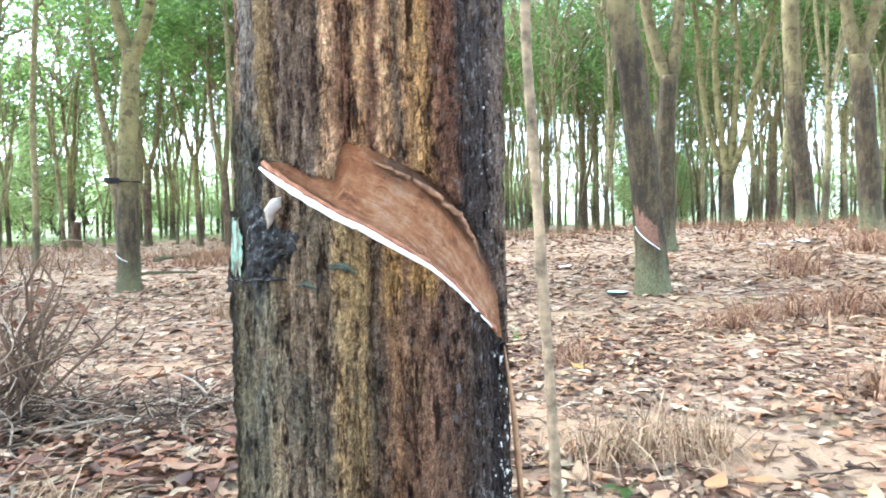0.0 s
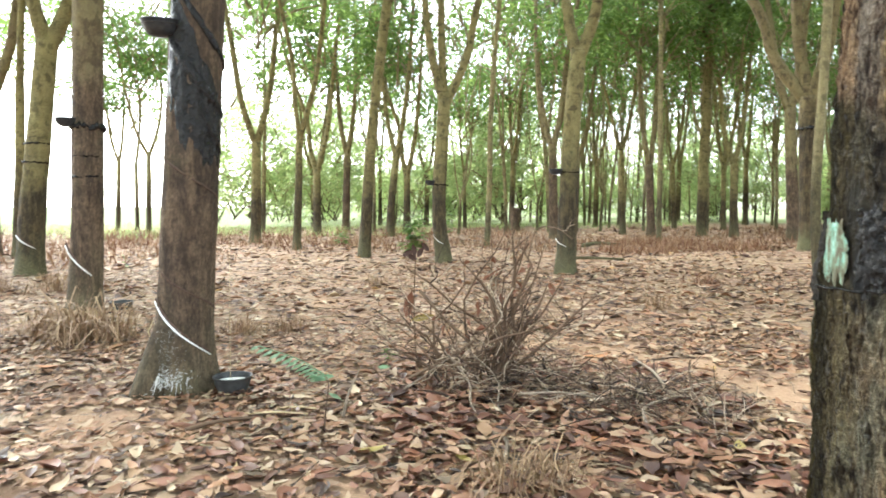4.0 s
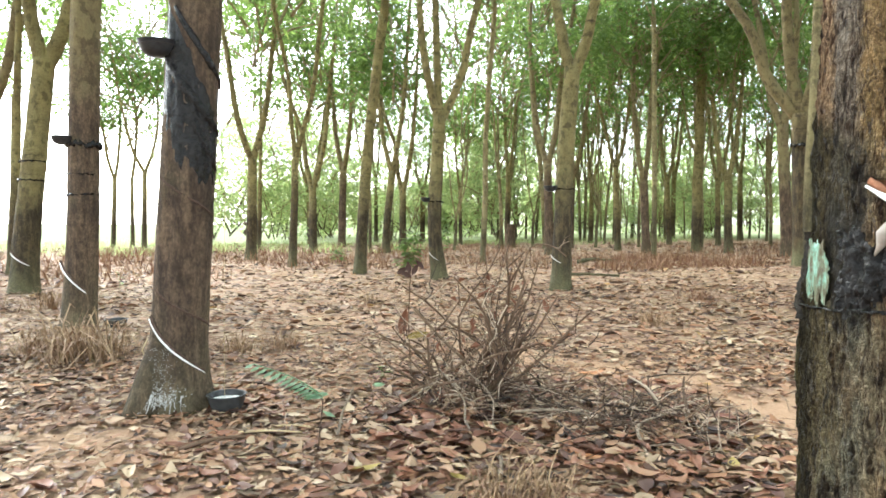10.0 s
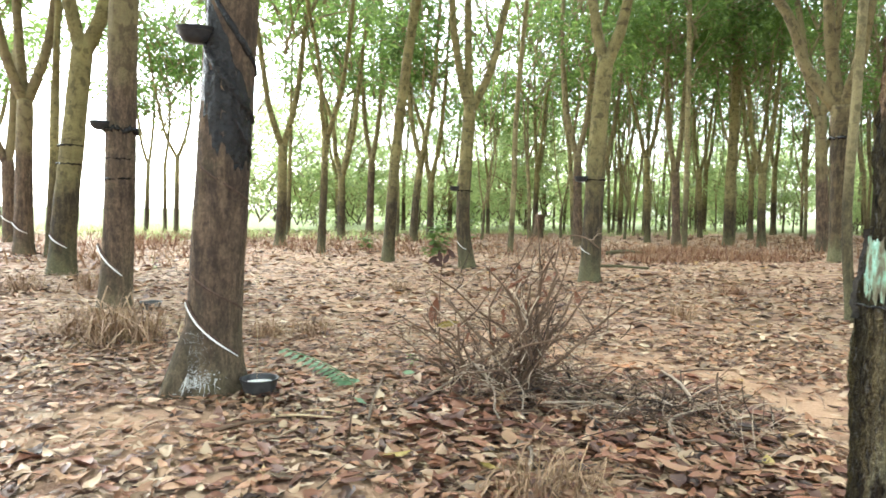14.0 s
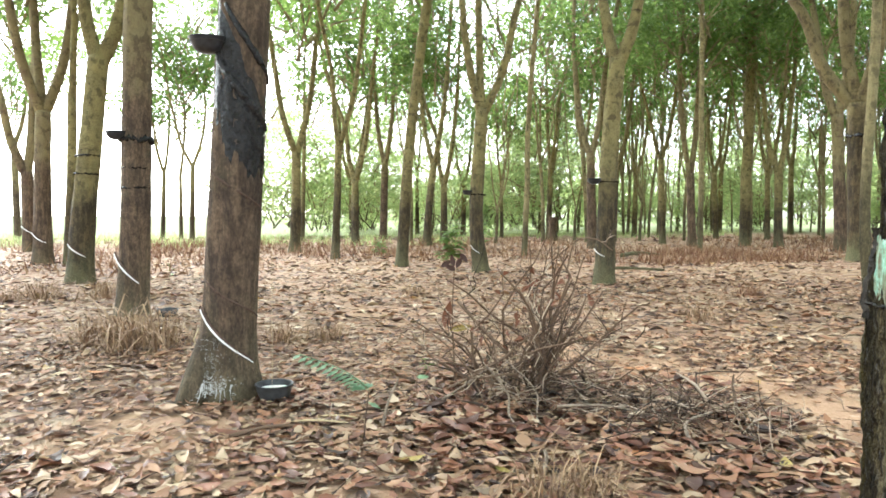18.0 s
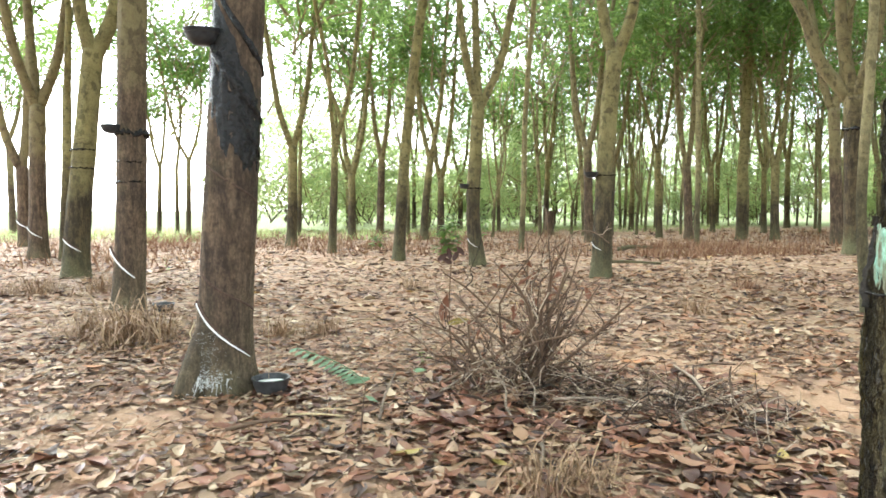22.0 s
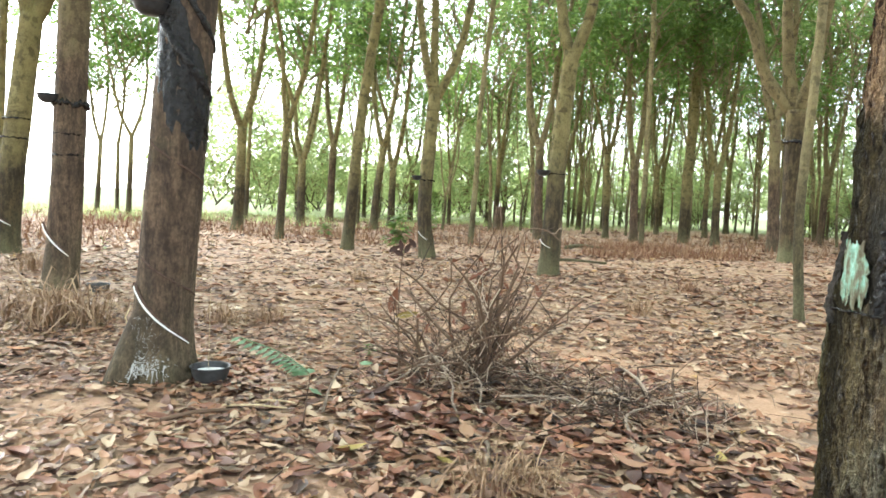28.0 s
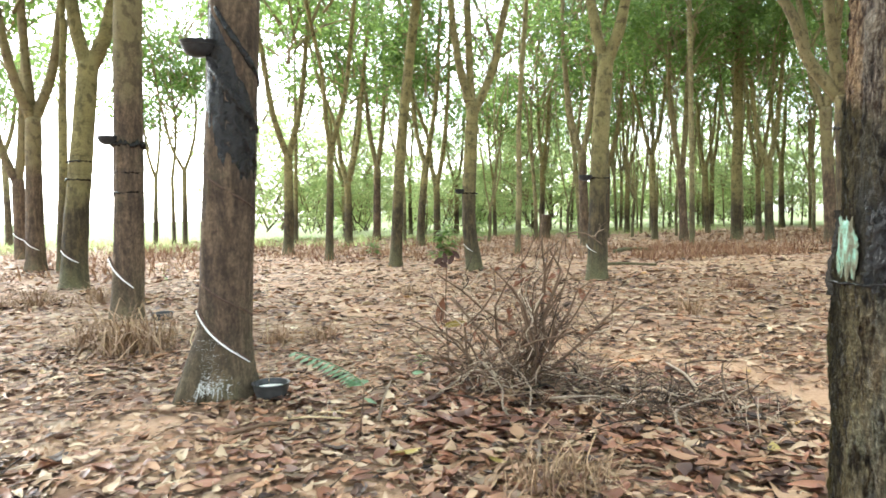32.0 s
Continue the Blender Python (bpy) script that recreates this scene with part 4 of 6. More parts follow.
def slim_tree(seed):
    rnd = random.Random(seed)
    tree = base_at("rubber_tree", pose(0, 60 + seed, 0), "slim pale young rubber tree with upright limbs", "tree", TREE_GROUP)
    r = rnd.uniform(0.04, 0.07)
    h = rnd.uniform(0.9, 2.8)
    lean = Vector((rnd.uniform(-0.15, 0.15), rnd.uniform(-0.15, 0.15), h))
    part("trunk", trunk_mesh([(0, 0, -0.12), (0, 0, 0), lean * 0.5 + Vector((0.03, 0, 0)), lean], r, r * 0.85, 12, 16, seed * 1.7, 0.25).mesh("trunk", BARK_SLIM), tree)
    for i in range(rnd.choice((2, 3, 3, 4, 4))):
        a = rnd.uniform(0, 6.28)
        tip = lean + Vector((math.cos(a) * rnd.uniform(0.15, 0.5), math.sin(a) * rnd.uniform(0.15, 0.5), rnd.uniform(1.3, 2.4)))
        part("limb", limb_mesh(lean, tip, r * rnd.uniform(0.5, 0.68), seed * 10 + i, 8.5, 0.45).mesh("limb", BARK_SLIM), tree)
    wood, leaf = SLIM_CROWNS[seed % 2]
    m = pose(lean.x, lean.y, 2.6 + 0.4 * (seed % 3), 0, 0, 60 * seed)
    part("crown_wood", wood, tree, "", m)
    part("foliage", leaf, tree, "green leaf crown", m)
    return tree


def fill_slim():
    rnd = random.Random(31)
    kinds = []
    made = 0
    while made < 215:
        az = rnd.uniform(-6, 84) if made < 66 else rnd.uniform(42, 86) if made < 150 else rnd.uniform(6, 44) if made < 188 else rnd.uniform(40, 84)
        d = rnd.uniform(16, 40) if az > 40 else rnd.uniform(20.5, 38)
        if made >= 150:
            d = rnd.uniform(24, 44)
        x, y = d * math.sin(radians(az)), d * math.cos(radians(az))
        if min(math.hypot(x - a, y - b) for a, b in PLACED) < 0.9:
            continue
        PLACED.append((x, y))
        if len(kinds) < 8:
            t = slim_tree(len(kinds))
            t.matrix_basis = pose(x, y, gz(x, y))
            kinds.append(t)
        else:
            copy_thing(rnd.choice(kinds), pose(x, y, gz(x, y), 0, 0, rnd.uniform(0, 360)) @ Matrix.Scale(rnd.uniform(0.85, 1.2), 4))
        made += 1


fill_slim()


# ---- the big tapped tree next to the camera ----
AX, AY, AR = 0.569, 0.702, 0.1785
LOW_T = [-165, -146, -131.5, -122.8, -112, -99.5, -90, -75, -61, -40]
LOW_Z = [0.889, 0.854, 0.827, 0.814, 0.793, 0.77, 0.746, 0.704, 0.673, 0.637]
UP_T = [-165, -152.7, -142.4, -134, -132, -129.7, -121, -111, -101, -89, -77.5, -65, -55, -40]
UP_Z = [0.897, 0.892, 0.876, 0.872, 0.892, 0.912, 0.907, 0.893, 0.878, 0.853, 0.816, 0.772, 0.732, 0.652]


def a_radius(th, z):
    """Radius of the big trunk at an angle (degrees) and a height: ribs, pits and a flared foot."""
    a = radians(th)
    c, s = math.cos(a), math.sin(a)
    r = AR + 0.012 * math.exp(-(z - 0.3) / 0.25) + 0.05 * math.exp(-max(z, 0) / 0.12)
    r -= 0.02 * max(0.0, z - 1.3) / 1.7
    r += 0.006 * noise.noise(Vector((c * 2.5, s * 2.5, z * 1.5)))
    rib = noise.noise(Vector((c * 13, s * 13, z * 2.6)))
    r += 0.004 * rib + 0.0025 * noise.noise(Vector((c * 18, s * 18, z * 9 + 2)))
    split = noise.noise(Vector((c * 8.5, s * 8.5, z * 1.4 + 5)))
    r -= 0.0045 * max(0.0, 1 - abs(split) / 0.1)
    rel = (th + 121 + 180 + 3 * noise.noise(Vector((c, s, z * 6)))) % 360 - 180
    top = sstep(0.0, 0.03, z - 0.86 + 0.0019 * rel)
    for at, wide, deep in ((-34, 2.2, 0.004), (-17, 1.3, 0.003), (-7.5, 1.1, 0.004), (0.8, 1.3, 0.0045), (10.3, 1.0, 0.004), (30, 2.0, 0.0035), (54, 1.5, 0.004), (68, 2, 0.004)):
        r -= top * deep * math.exp(-((rel - at) / wide) ** 2)
    r += 0.0018 * noise.noise(Vector((c * 40, s * 40, z * 22)))
    r += 0.0034 * noise.noise(Vector((c * 22, s * 22, z * 75 + 9)))
    r += 0.0055 * max(0.0, noise.noise(Vector((c * 30, s * 30, z * 44 + 3))) - 0.1)
    r += 0.0022 * noise.noise(Vector((c * 62, s * 62, z * 60 + 1)))
    r += 0.0013 * noise.noise(Vector((c * 85, s * 85, z * 40)))
    # old wound on the flank: the bark stands back above it and swells below
    r -= 0.03 * sstep(0.775, 0.81, z) * (0.55 + 0.45 * sstep(0.8, 1.25, z)) * math.exp(-((rel + 98) / 22) ** 2)
    r += 0.006 * math.exp(-((rel + 92) / 9) ** 2 - ((z - 0.67) / 0.06) ** 2)
    r += 0.004 * max(0.0, noise.noise(Vector((c * 30, s * 30, z * 30 + 4)))) * sstep(-30, -50, rel) * sstep(0.6, 0.7, z) * sstep(0.9, 0.82, z)
    return r


def surf(th, z, lift=0.0):
    r = a_radius(th, z) + lift
    return Vector((r * math.cos(radians(th)), r * math.sin(radians(th)), z))


def build_tree_a():
    tree = base_at("rubber_tree", pose(AX, AY, 0), "old rubber tree with streaked bark and an open tapping cut", "tree", TREE_GROUP)
    g = Geo()
    n = 360
    zs = list(np.arange(-0.12, 0.42, 0.03)) + list(np.arange(0.42, 1.14, 0.004)) + list(np.arange(1.14, 3.0, 0.05))
    ths = [-180 + 360 * j / n for j in range(n)]
    lo, up = np.interp(ths, LOW_T, LOW_Z), np.interp(ths, UP_T, UP_Z)
    v, f = [], []
    for z in zs:
        for j, th in enumerate(ths):
            dep = 0.0
            if -165 <= th <= -40 and lo[j] < z < up[j]:
                dep = -0.011 * min(1, (z - lo[j]) / 0.006) * min(1.0, (up[j] - z) / 0.004 + 0.15)
            lip = 0.004 * math.exp(-((z - lo[j]) / 0.012) ** 2) if -160 < th < -50 and z < lo[j] else 0.0
            if dep < -0.001:
                q = AR + 0.012 * math.exp(-(z - 0.3) / 0.25) + dep * 1.7
                v.append(Vector((q * math.cos(radians(th)), q * math.sin(radians(th)), z)))
            else:
                v.append(surf(th, z, dep + lip))
    for i in range(len(zs) - 1):
        for j in range(n):
            k = (j + 1) % n
            f.append((i * n + j, i * n + k, (i + 1) * n + k, (i + 1) * n + j))
    g.add(v, f)
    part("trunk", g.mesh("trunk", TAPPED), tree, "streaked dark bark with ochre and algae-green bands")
    # bark laid open by the knife
    g = Geo()
    nt, nz = 190, 26
    v, uv = [], []
    for i in range(nt):
        th = -164.5 + 124 * i / (nt - 1)
        l, u = np.interp(th, LOW_T, LOW_Z), np.interp(th, UP_T, UP_Z)
        for k in range(nz):
            t = k / (nz - 1)
            z = l + (u - l) * t
            sink = -0.0075 * min(1, 0.25 + t * 3) + 0.0032 * noise.noise(Vector((th * 0.35 + t * 2, t * 9, 3.3))) + 0.0012 * noise.noise(Vector((th * 0.1, t * 26, 8)))
            r = AR + 0.012 * math.exp(-(z - 0.3) / 0.25) + sink
            v.append((r * math.cos(radians(th)), r * math.sin(radians(th)), z))
            uv.append((i / nt, t))
    f = [(i * nz + k, (i + 1) * nz + k, (i + 1) * nz + k + 1, i * nz + k + 1) for i in range(nt - 1) for k in range(nz - 1)]
    g.add(v, f)
    me = g.mesh("tapping_panel", PANEL)
    layer = me.uv_layers.new(name="UVMap")
    idx = np.zeros(len(me.loops), int)
    me.loops.foreach_get("vertex_index", idx)
    layer.data.foreach_set("uv", np.asarray(uv)[idx].reshape(-1))
    part("tapping_panel", me, tree, "reddish-brown bark laid open by tapping")
    # ridge left standing under the upper rim
    g = Geo()
    ridge = np.linspace(-120, -68, 60)
    g.tube([surf(th, float(np.interp(th, UP_T, UP_Z)) - 0.013 - 0.003 * noise.noise(Vector((th * 0.15, 2, 6))), -0.004) for th in ridge],
           [0.0034 * (0.35 + 0.65 * math.sin(math.pi * i / 59)) for i in range(60)], 7, True, 0.7, random.Random(6))
    part("cut_ridge", g.mesh("cut_ridge", plain("ridge_wood", (0.24, 0.13, 0.072), 0.85, 0.6, 90, 0.006)), tree, "pale ochre ridge under the cut's rim")
    # latex along the lower lip
    g = Geo()
    pts, rad = [], []
    for i in range(90):
        th = -164 + 96 * i / 89
        zl = float(np.interp(th, LOW_T, LOW_Z)) + 0.001
        q = AR + 0.012 * math.exp(-(zl - 0.3) / 0.25) + 0.0035
        pts.append(Vector((q * math.cos(radians(th)), q * math.sin(radians(th)), zl)))
        w = 0.004 * min(1, 0.35 + i / 14) * (1 - 0.72 * max(0, i - 36) / 53)
        rad.append(w * (1 + 0.2 * noise.noise(Vector((i * 0.3, 1, 2)))))
    g.tube(pts, rad, 8)
    part("latex_line", g.mesh("latex_line", LATEX), tree, "white latex along the lower lip of the cut")
    g = Geo()
    pts = [surf(th, float(np.interp(th, LOW_T, LOW_Z)) + 0.007, -0.001) for th in np.linspace(-164, -62, 80)]
    g.tube(pts, [0.0035] * 80, 6, True, 0.5)
    part("cut_lip", g.mesh("cut_lip", CUT_RED), tree, "raw reddish rim of the cut")
    # latex drops and runs
    rnd = random.Random(3)
    g = Geo()
    for k in range(150):
        if k < 85:
            th, z = rnd.gauss(-57, 4), 0.42 + 0.27 * rnd.random() ** 1.3
        elif k < 190:
            th, z = rnd.uniform(-72, -48), rnd.uniform(0.72, 1.12)
        else:
            th, z = rnd.uniform(-170, -60), rnd.uniform(0.44, 1.1)
        l = np.interp(th, LOW_T, LOW_Z)
        if l < z < np.interp(th, UP_T, UP_Z) + 0.01:
            continue
        r = rnd.uniform(0.0004, 0.0012) * (2.6 if k < 6 else 1)
        p = surf(th, z, 0.0005)
        g.tube([p + Vector((0, 0, -r * 1.6)), p + Vector((0, 0, -r)), p + Vector((0, 0, r)), p + Vector((0, 0, r * 1.7))], [r * 0.3, r, r, r * 0.3], 6, True, 0.6, rnd)
    part("latex_spatter", g.mesh("latex_spatter", LATEX_DRY), tree, "dried white drops of latex")["kind"] = "stuff"
    # loose bark splinter by the cut's lower end
    g = Geo()
    g.tube([surf(-57, 0.66, 0.004), surf(-53, 0.58, 0.008), surf(-49, 0.5, 0.012), surf(-46, 0.42, 0.014)], [0.001, 0.0035, 0.0045, 0.003], 5, True, 0.4)
    part("bark_splinter", g.mesh("bark_splinter", plain("raw_bark", (0.3, 0.17, 0.09), 0.85, 0.35, 60, 0.003)), tree, "pale brown loose splinter of bark")
    # wire round the trunk, clotted tar, mint-coloured mark, flap of black bark
    g = Geo()
    g.tube([surf(th, 0.755 + 0.006 * math.sin(radians(th * 2)) + 0.003 * noise.noise(Vector((th * 0.1, 0, 0))), 0.003) for th in np.linspace(130, 208, 70)],
           [0.0014 + 0.0035 * max(0.0, noise.noise(Vector((i * 0.35, 5, 5)))) for i in range(70)], 6, True, 0.6)
    part("wire", g.mesh("wire", TAR), tree, "blackened wire round the trunk")
    g = Geo()
    nu, nv = 60, 26
    v = []
    for i in range(nu):
        for k in range(nv):
            th = 180 + 36 * i / (nu - 1)
            z = 0.797 + (k / (nv - 1) - 0.5) * (0.035 + 0.085 * math.exp(-((th - 188) / 14) ** 2) + 0.016 * noise.noise(Vector((i * 0.3, 2.2, 0)))) + 0.004 * math.sin(i * 0.4)
            edge = min(1, 5 * min(k, nv - 1 - k) / nv, 6 * min(i, nu - 1 - i) / nu)
            v.append(surf(th, z, -0.003 + edge * (0.0055 + 0.006 * noise.noise(Vector((th * 0.9, z * 260, 1.5))))))
    g.add(v, [(i * nv + k, (i + 1) * nv + k, (i + 1) * nv + k + 1, i * nv + k + 1) for i in range(nu - 1) for k in range(nv - 1)])
    part("tar_clot", g.mesh("tar_clot", TAR), tree, "black clotted tar on the bark")
    g = Geo()
    v, f = [], []
    nu, nv = 30, 40

    def calm(th, z, lift):
        r = sum(a_radius(th + da, z + dz) for da in (-5, 0, 5) for dz in (-0.02, 0, 0.02)) / 9 + lift
        return Vector((r * math.cos(radians(th)), r * math.sin(radians(th)), z))

    for i in range(nu):
        for k in range(nv):
            t = k / (nv - 1)
            side = 0.5 if i > nu / 2 else -0.5
            wide = 0.82 + 0.18 * math.sin(math.pi * min(1, t * 1.2)) + 0.16 * noise.noise(Vector((t * 12, 4.4 + side * 3, 0)))
            th = 172.5 + 4 * (0.5 - t) + (i / (nu - 1) - 0.5) * 15 * wide
            z = 0.764 + 0.065 * t + (0.011 * (1 - t) + 0.007) * noise.noise(Vector((i * 0.42, 7.7, 0)))
            v.append(calm(th, z, 0.0035 + 0.0012 * noise.noise(Vector((th * 0.9, z * 30, 2)))))
    f = [(i * nv + k, (i + 1) * nv + k, (i + 1) * nv + k + 1, i * nv + k + 1) for i in range(nu - 1) for k in range(nv - 1)]
    g.add(v, f)
    part("paint_mark", g.mesh("paint_mark", MINT), tree, "pale mint-green paint mark")
    # ragged strip of black bark standing off beside the mark
    g = Geo()
    nu, nv = 9, 44
    for lift in (0.0, -0.0035):
        v = []
        for i in range(nu):
            for k in range(nv):
                t, q = k / (nv - 1), i / (nu - 1)
                wide = (7 + 6 * noise.noise(Vector((t * 9, 1.7, 0))) + 3 * noise.noise(Vector((t * 31, 5.1, 0)))) * min(1, 6 * t, 4 * (1 - t) + 0.15)
                th = 163 - 1.5 * math.sin(t * 4) - max(1.5, wide) * q
                edge = 0.0 if i in (0, nu - 1) or k in (0, nv - 1) else 1.0
                v.append(calm(th, 0.735 + 0.105 * t, 0.002 + 0.007 * q + lift * edge + 0.002 * noise.noise(Vector((t * 22, q * 4, 3)))))
        g.add(v, [(i * nv + k, (i + 1) * nv + k, (i + 1) * nv + k + 1, i * nv + k + 1) for i in range(nu - 1) for k in range(nv - 1)])
    part("bark_flap", g.mesh("bark_flap", BLACK_BARK), tree, "loose flap of black bark")
    # swollen scars below the cut
    for th, z, w, q in ((-131, 0.772, 4.5, 0.0045), (-144, 0.752, 4, 0.003)):
        g = Geo()
        g.tube([surf(th - w + 2 * w * t, z + 0.006 * math.sin(math.pi * t) - 0.006 * t, 0.001) for t in np.linspace(0, 1, 9)],
               [q * (0.25 + 0.75 * math.sin(math.pi * t)) for t in np.linspace(0, 1, 9)], 7, True, 0.5, rnd)
        part("bark_scar", g.mesh("bark_scar", LICHEN), tree, "swollen bark scar grown over with grey-green lichen")
    # pale chip stuck below the cut
    g = Geo()
    g.tube([surf(-153.5, 0.853, 0.002), surf(-154.3, 0.847, 0.008), surf(-156, 0.838, 0.011), surf(-158, 0.827, 0.008), surf(-160, 0.817, 0.004)], [0.0012, 0.0068, 0.0066, 0.0038, 0.001], 9)
    part("bark_chip", g.mesh("bark_chip", CHIP), tree, "pale folded chip stuck to the bark")
    for i, (sx, sy) in enumerate(((-0.5, 0.2), (0.55, 0.3))):
        part("limb", limb_mesh((0, 0, 2.95), (sx, sy, 4.6), 0.1, 900 + i).mesh("limb", BARK), tree)
    wood, leaf = CROWNS[1]
    m = pose(0, 0, 2.6, 0, 0, 40)
    part("crown_wood", wood, tree, "", m)
    part("foliage", leaf, tree, "green leaf crown", m)


build_tree_a()


def thin_stick(name, pts, r, material, label, category, wob=0.2, segs=7):
    g = Geo()
    p0 = Vector(pts[0])
    run = spline([Vector(p) - p0 for p in pts], 4 + 6 * len(pts))
    n = len(run)
    g.tube(run, [r * (1 - 0.45 * i / (n - 1)) for i in range(n)], segs, True, wob, random.Random(int(p0.x * 1000)))
    return thing(name, g.mesh(name, material), pose(*p0), label, category)


thin_stick("sapling_stem", [(0.533, 0.292, -0.02), (0.524, 0.302, 0.45), (0.512, 0.315, 0.804), (0.504, 0.323, 1.02), (0.5, 0.33, 1.5), (0.51, 0.34, 2.3)],
           0.0058, SAPLING_BARK, "thin bare pale sapling stem beside the big trunk", "sapling", 0.25)

# ---- tapping marks, cups and latex on the other trunks ----
tb = TREES["B"]
add_line(tb, -1.197, 3.035, 0.131, -72, 50, 0.42, 0.17, 0.0048, 0.08, 0.01)
add_cup(tb, -1.197, 3.035, 0.1, -80, 1.585, 4, 0.117)
ac, tw = facing(-1.197, 3.035)
for z0, z1, p0, p1, w in ((1.8, 1.47, -45, 85, 0.016), (1.6, 1.25, -70, 80, 0.02), (1.3, 1.08, 0, 85, 0.013)):
    g = Geo()
    g.tube([p + ac * (0.02 + 0.057 * (p.z - 0.5)) for p in helix(0.117, p0, p1, z0, z1, ac, tw, 30, 0.1)], [w * (0.6 + 0.4 * math.sin(i / 29 * math.pi)) for i in range(30)], 8, True, 0.45, random.Random(4))
    part("rain_guard", g.mesh("rain_guard", TAR), tb, "black tarred rain guard spiralling round the trunk")
g = Geo()
nu, nv = 46, 40
v = []
for i in range(nu):
    phi = -78 + 172 * i / (nu - 1)
    zlo = 1.02 + 0.06 * noise.noise(Vector((i * 0.25, 3, 1))) + (0.18 if phi < -20 else 0.0) * min(1, (-20 - phi) / 30)
    zhi = 1.8 - 0.0038 * (phi + 60) + 0.03 * noise.noise(Vector((i * 0.3, 9, 1)))
    for k in range(nv):
        t = k / (nv - 1)
        z = zlo + (zhi - zlo) * t
        rim = min(1, 6 * min(t, 1 - t), 8 * min(i, nu - 1 - i) / nu)
        r = 0.125 - 0.0042 * z - 0.004 + rim * (0.006 + 0.009 * noise.noise(Vector((phi * 0.06, z * 9, 4))) + 0.005 * noise.noise(Vector((phi * 0.2, z * 30, 6))))
        q = ac * (math.sin(radians(phi)) * r + 0.02 + 0.057 * (z - 0.5)) + tw * math.cos(radians(phi)) * r
        v.append((q.x, q.y, z))
g.add(v, [(i * nv + k, (i + 1) * nv + k, (i + 1) * nv + k + 1, i * nv + k + 1) for i in range(nu - 1) for k in range(nv - 1)])
part("tar_patch", g.mesh("tar_patch", TAR), tb, "rough black tar spread over the old cuts")
g = Geo()
rnd = random.Random(8)
for k in range(760):
    if k < 470:
        phi, z = rnd.gauss(-34, 18), abs(rnd.gauss(0.085, 0.022))
    else:
        phi, z = rnd.gauss(-30, 14), rnd.uniform(0.1, 0.3)
    a = radians(phi)
    r = 0.14 + 0.07 * math.exp(-z / 0.09) + 0.03 * max(0, 1 - abs(phi + 50) / 30) * max(0, 1 - z / 0.3)
    p = (ac * math.sin(a) + tw * math.cos(a)) * r + Vector((0, 0, z))
    q = rnd.uniform(0.0007, 0.0026) if k < 470 else rnd.uniform(0.0006, 0.0014)
    g.tube([p - ac * q * 1.4, p - ac * q * 0.5, p + ac * q * 0.6, p + ac * q * 1.6], [q * 0.3, q * 0.8, q * 0.8, q * 0.3], 6, True, 0.5, rnd)
part("latex_spatter", g.mesh("latex_spatter", LATEX_DRY), tb, "dried white splashes of latex")["kind"] = "stuff"
# latex run together above the root, drawn out into short runs
g = Geo()
for k in range(46):
    phi = rnd.gauss(-34, 17)
    z1 = 0.085 + 0.012 * math.sin(phi * 0.11) + rnd.gauss(0, 0.006)
    z0 = z1 - rnd.uniform(0.008, 0.05) * (1 if rnd.random() < 0.7 else 1.7)
    w = rnd.uniform(0.0008, 0.0026)
    run = []
    for t in (0.0, 0.3, 0.65, 1.0):
        z = z1 + (z0 - z1) * t
        r = 0.1385 + 0.07 * math.exp(-z / 0.09) + 0.03 * max(0, 1 - abs(phi + 50) / 30) * max(0, 1 - z / 0.3)
        a = radians(phi + t * rnd.uniform(-2, 2))
        run.append((ac * math.sin(a) + tw * math.cos(a)) * r + Vector((0, 0, z)))
    g.tube(run, [w * 1.5, w, w * 0.8, w * 0.4], 6, True, 0.4, rnd)
part("latex_smear", g.mesh("latex_smear", LATEX_DRY), tb, "pale runs of dried latex")["kind"] = "stuff"
g = Geo()
g.tube([ac * -0.045 + tw * 0.02 + Vector((0, 0, 0.34)), ac * -0.085 + tw * 0.04 + Vector((0, 0, 0.2)), ac * -0.125 + tw * 0.06 + Vector((0, 0, 0.08)), ac * -0.17 + tw * 0.07 - Vector((0, 0, 0.07))],
       [0.06, 0.075, 0.08, 0.085], 18, True, 0.06, rnd)
part("root", g.mesh("root", BARK_GREY), tb, "flared root at the foot of the trunk")
for k, (z0, z1) in enumerate(((0.56, 0.38), (1.06, 0.88))):
    g = Geo()
    pts = [p + ac * (0.012 + 0.055 * (p.z - 0.35)) for p in helix(0.1265 - 0.004 * z0, -70, 75, z0, z1, ac, tw, 30, 0.05)]
    g.tube(pts, [0.003 + 0.003 * rnd.random() for _ in pts], 6, True, 0.5, rnd)
    part("tapping_scar", g.mesh("tapping_scar", CUT_BROWN), tb, "healed brown scar of an older cut")
g = Geo()
g.tube([ac * -0.125 + Vector((0, 0, 0.33)), ac * -0.148 + tw * 0.02 + Vector((0, 0, 0.28)), ac * -0.128 + tw * 0.03 + Vector((0, 0, 0.23))], [0.003] * 3, 6)
part("spout", g.mesh("spout", STRAW), tb, "small curved straw-coloured spout")

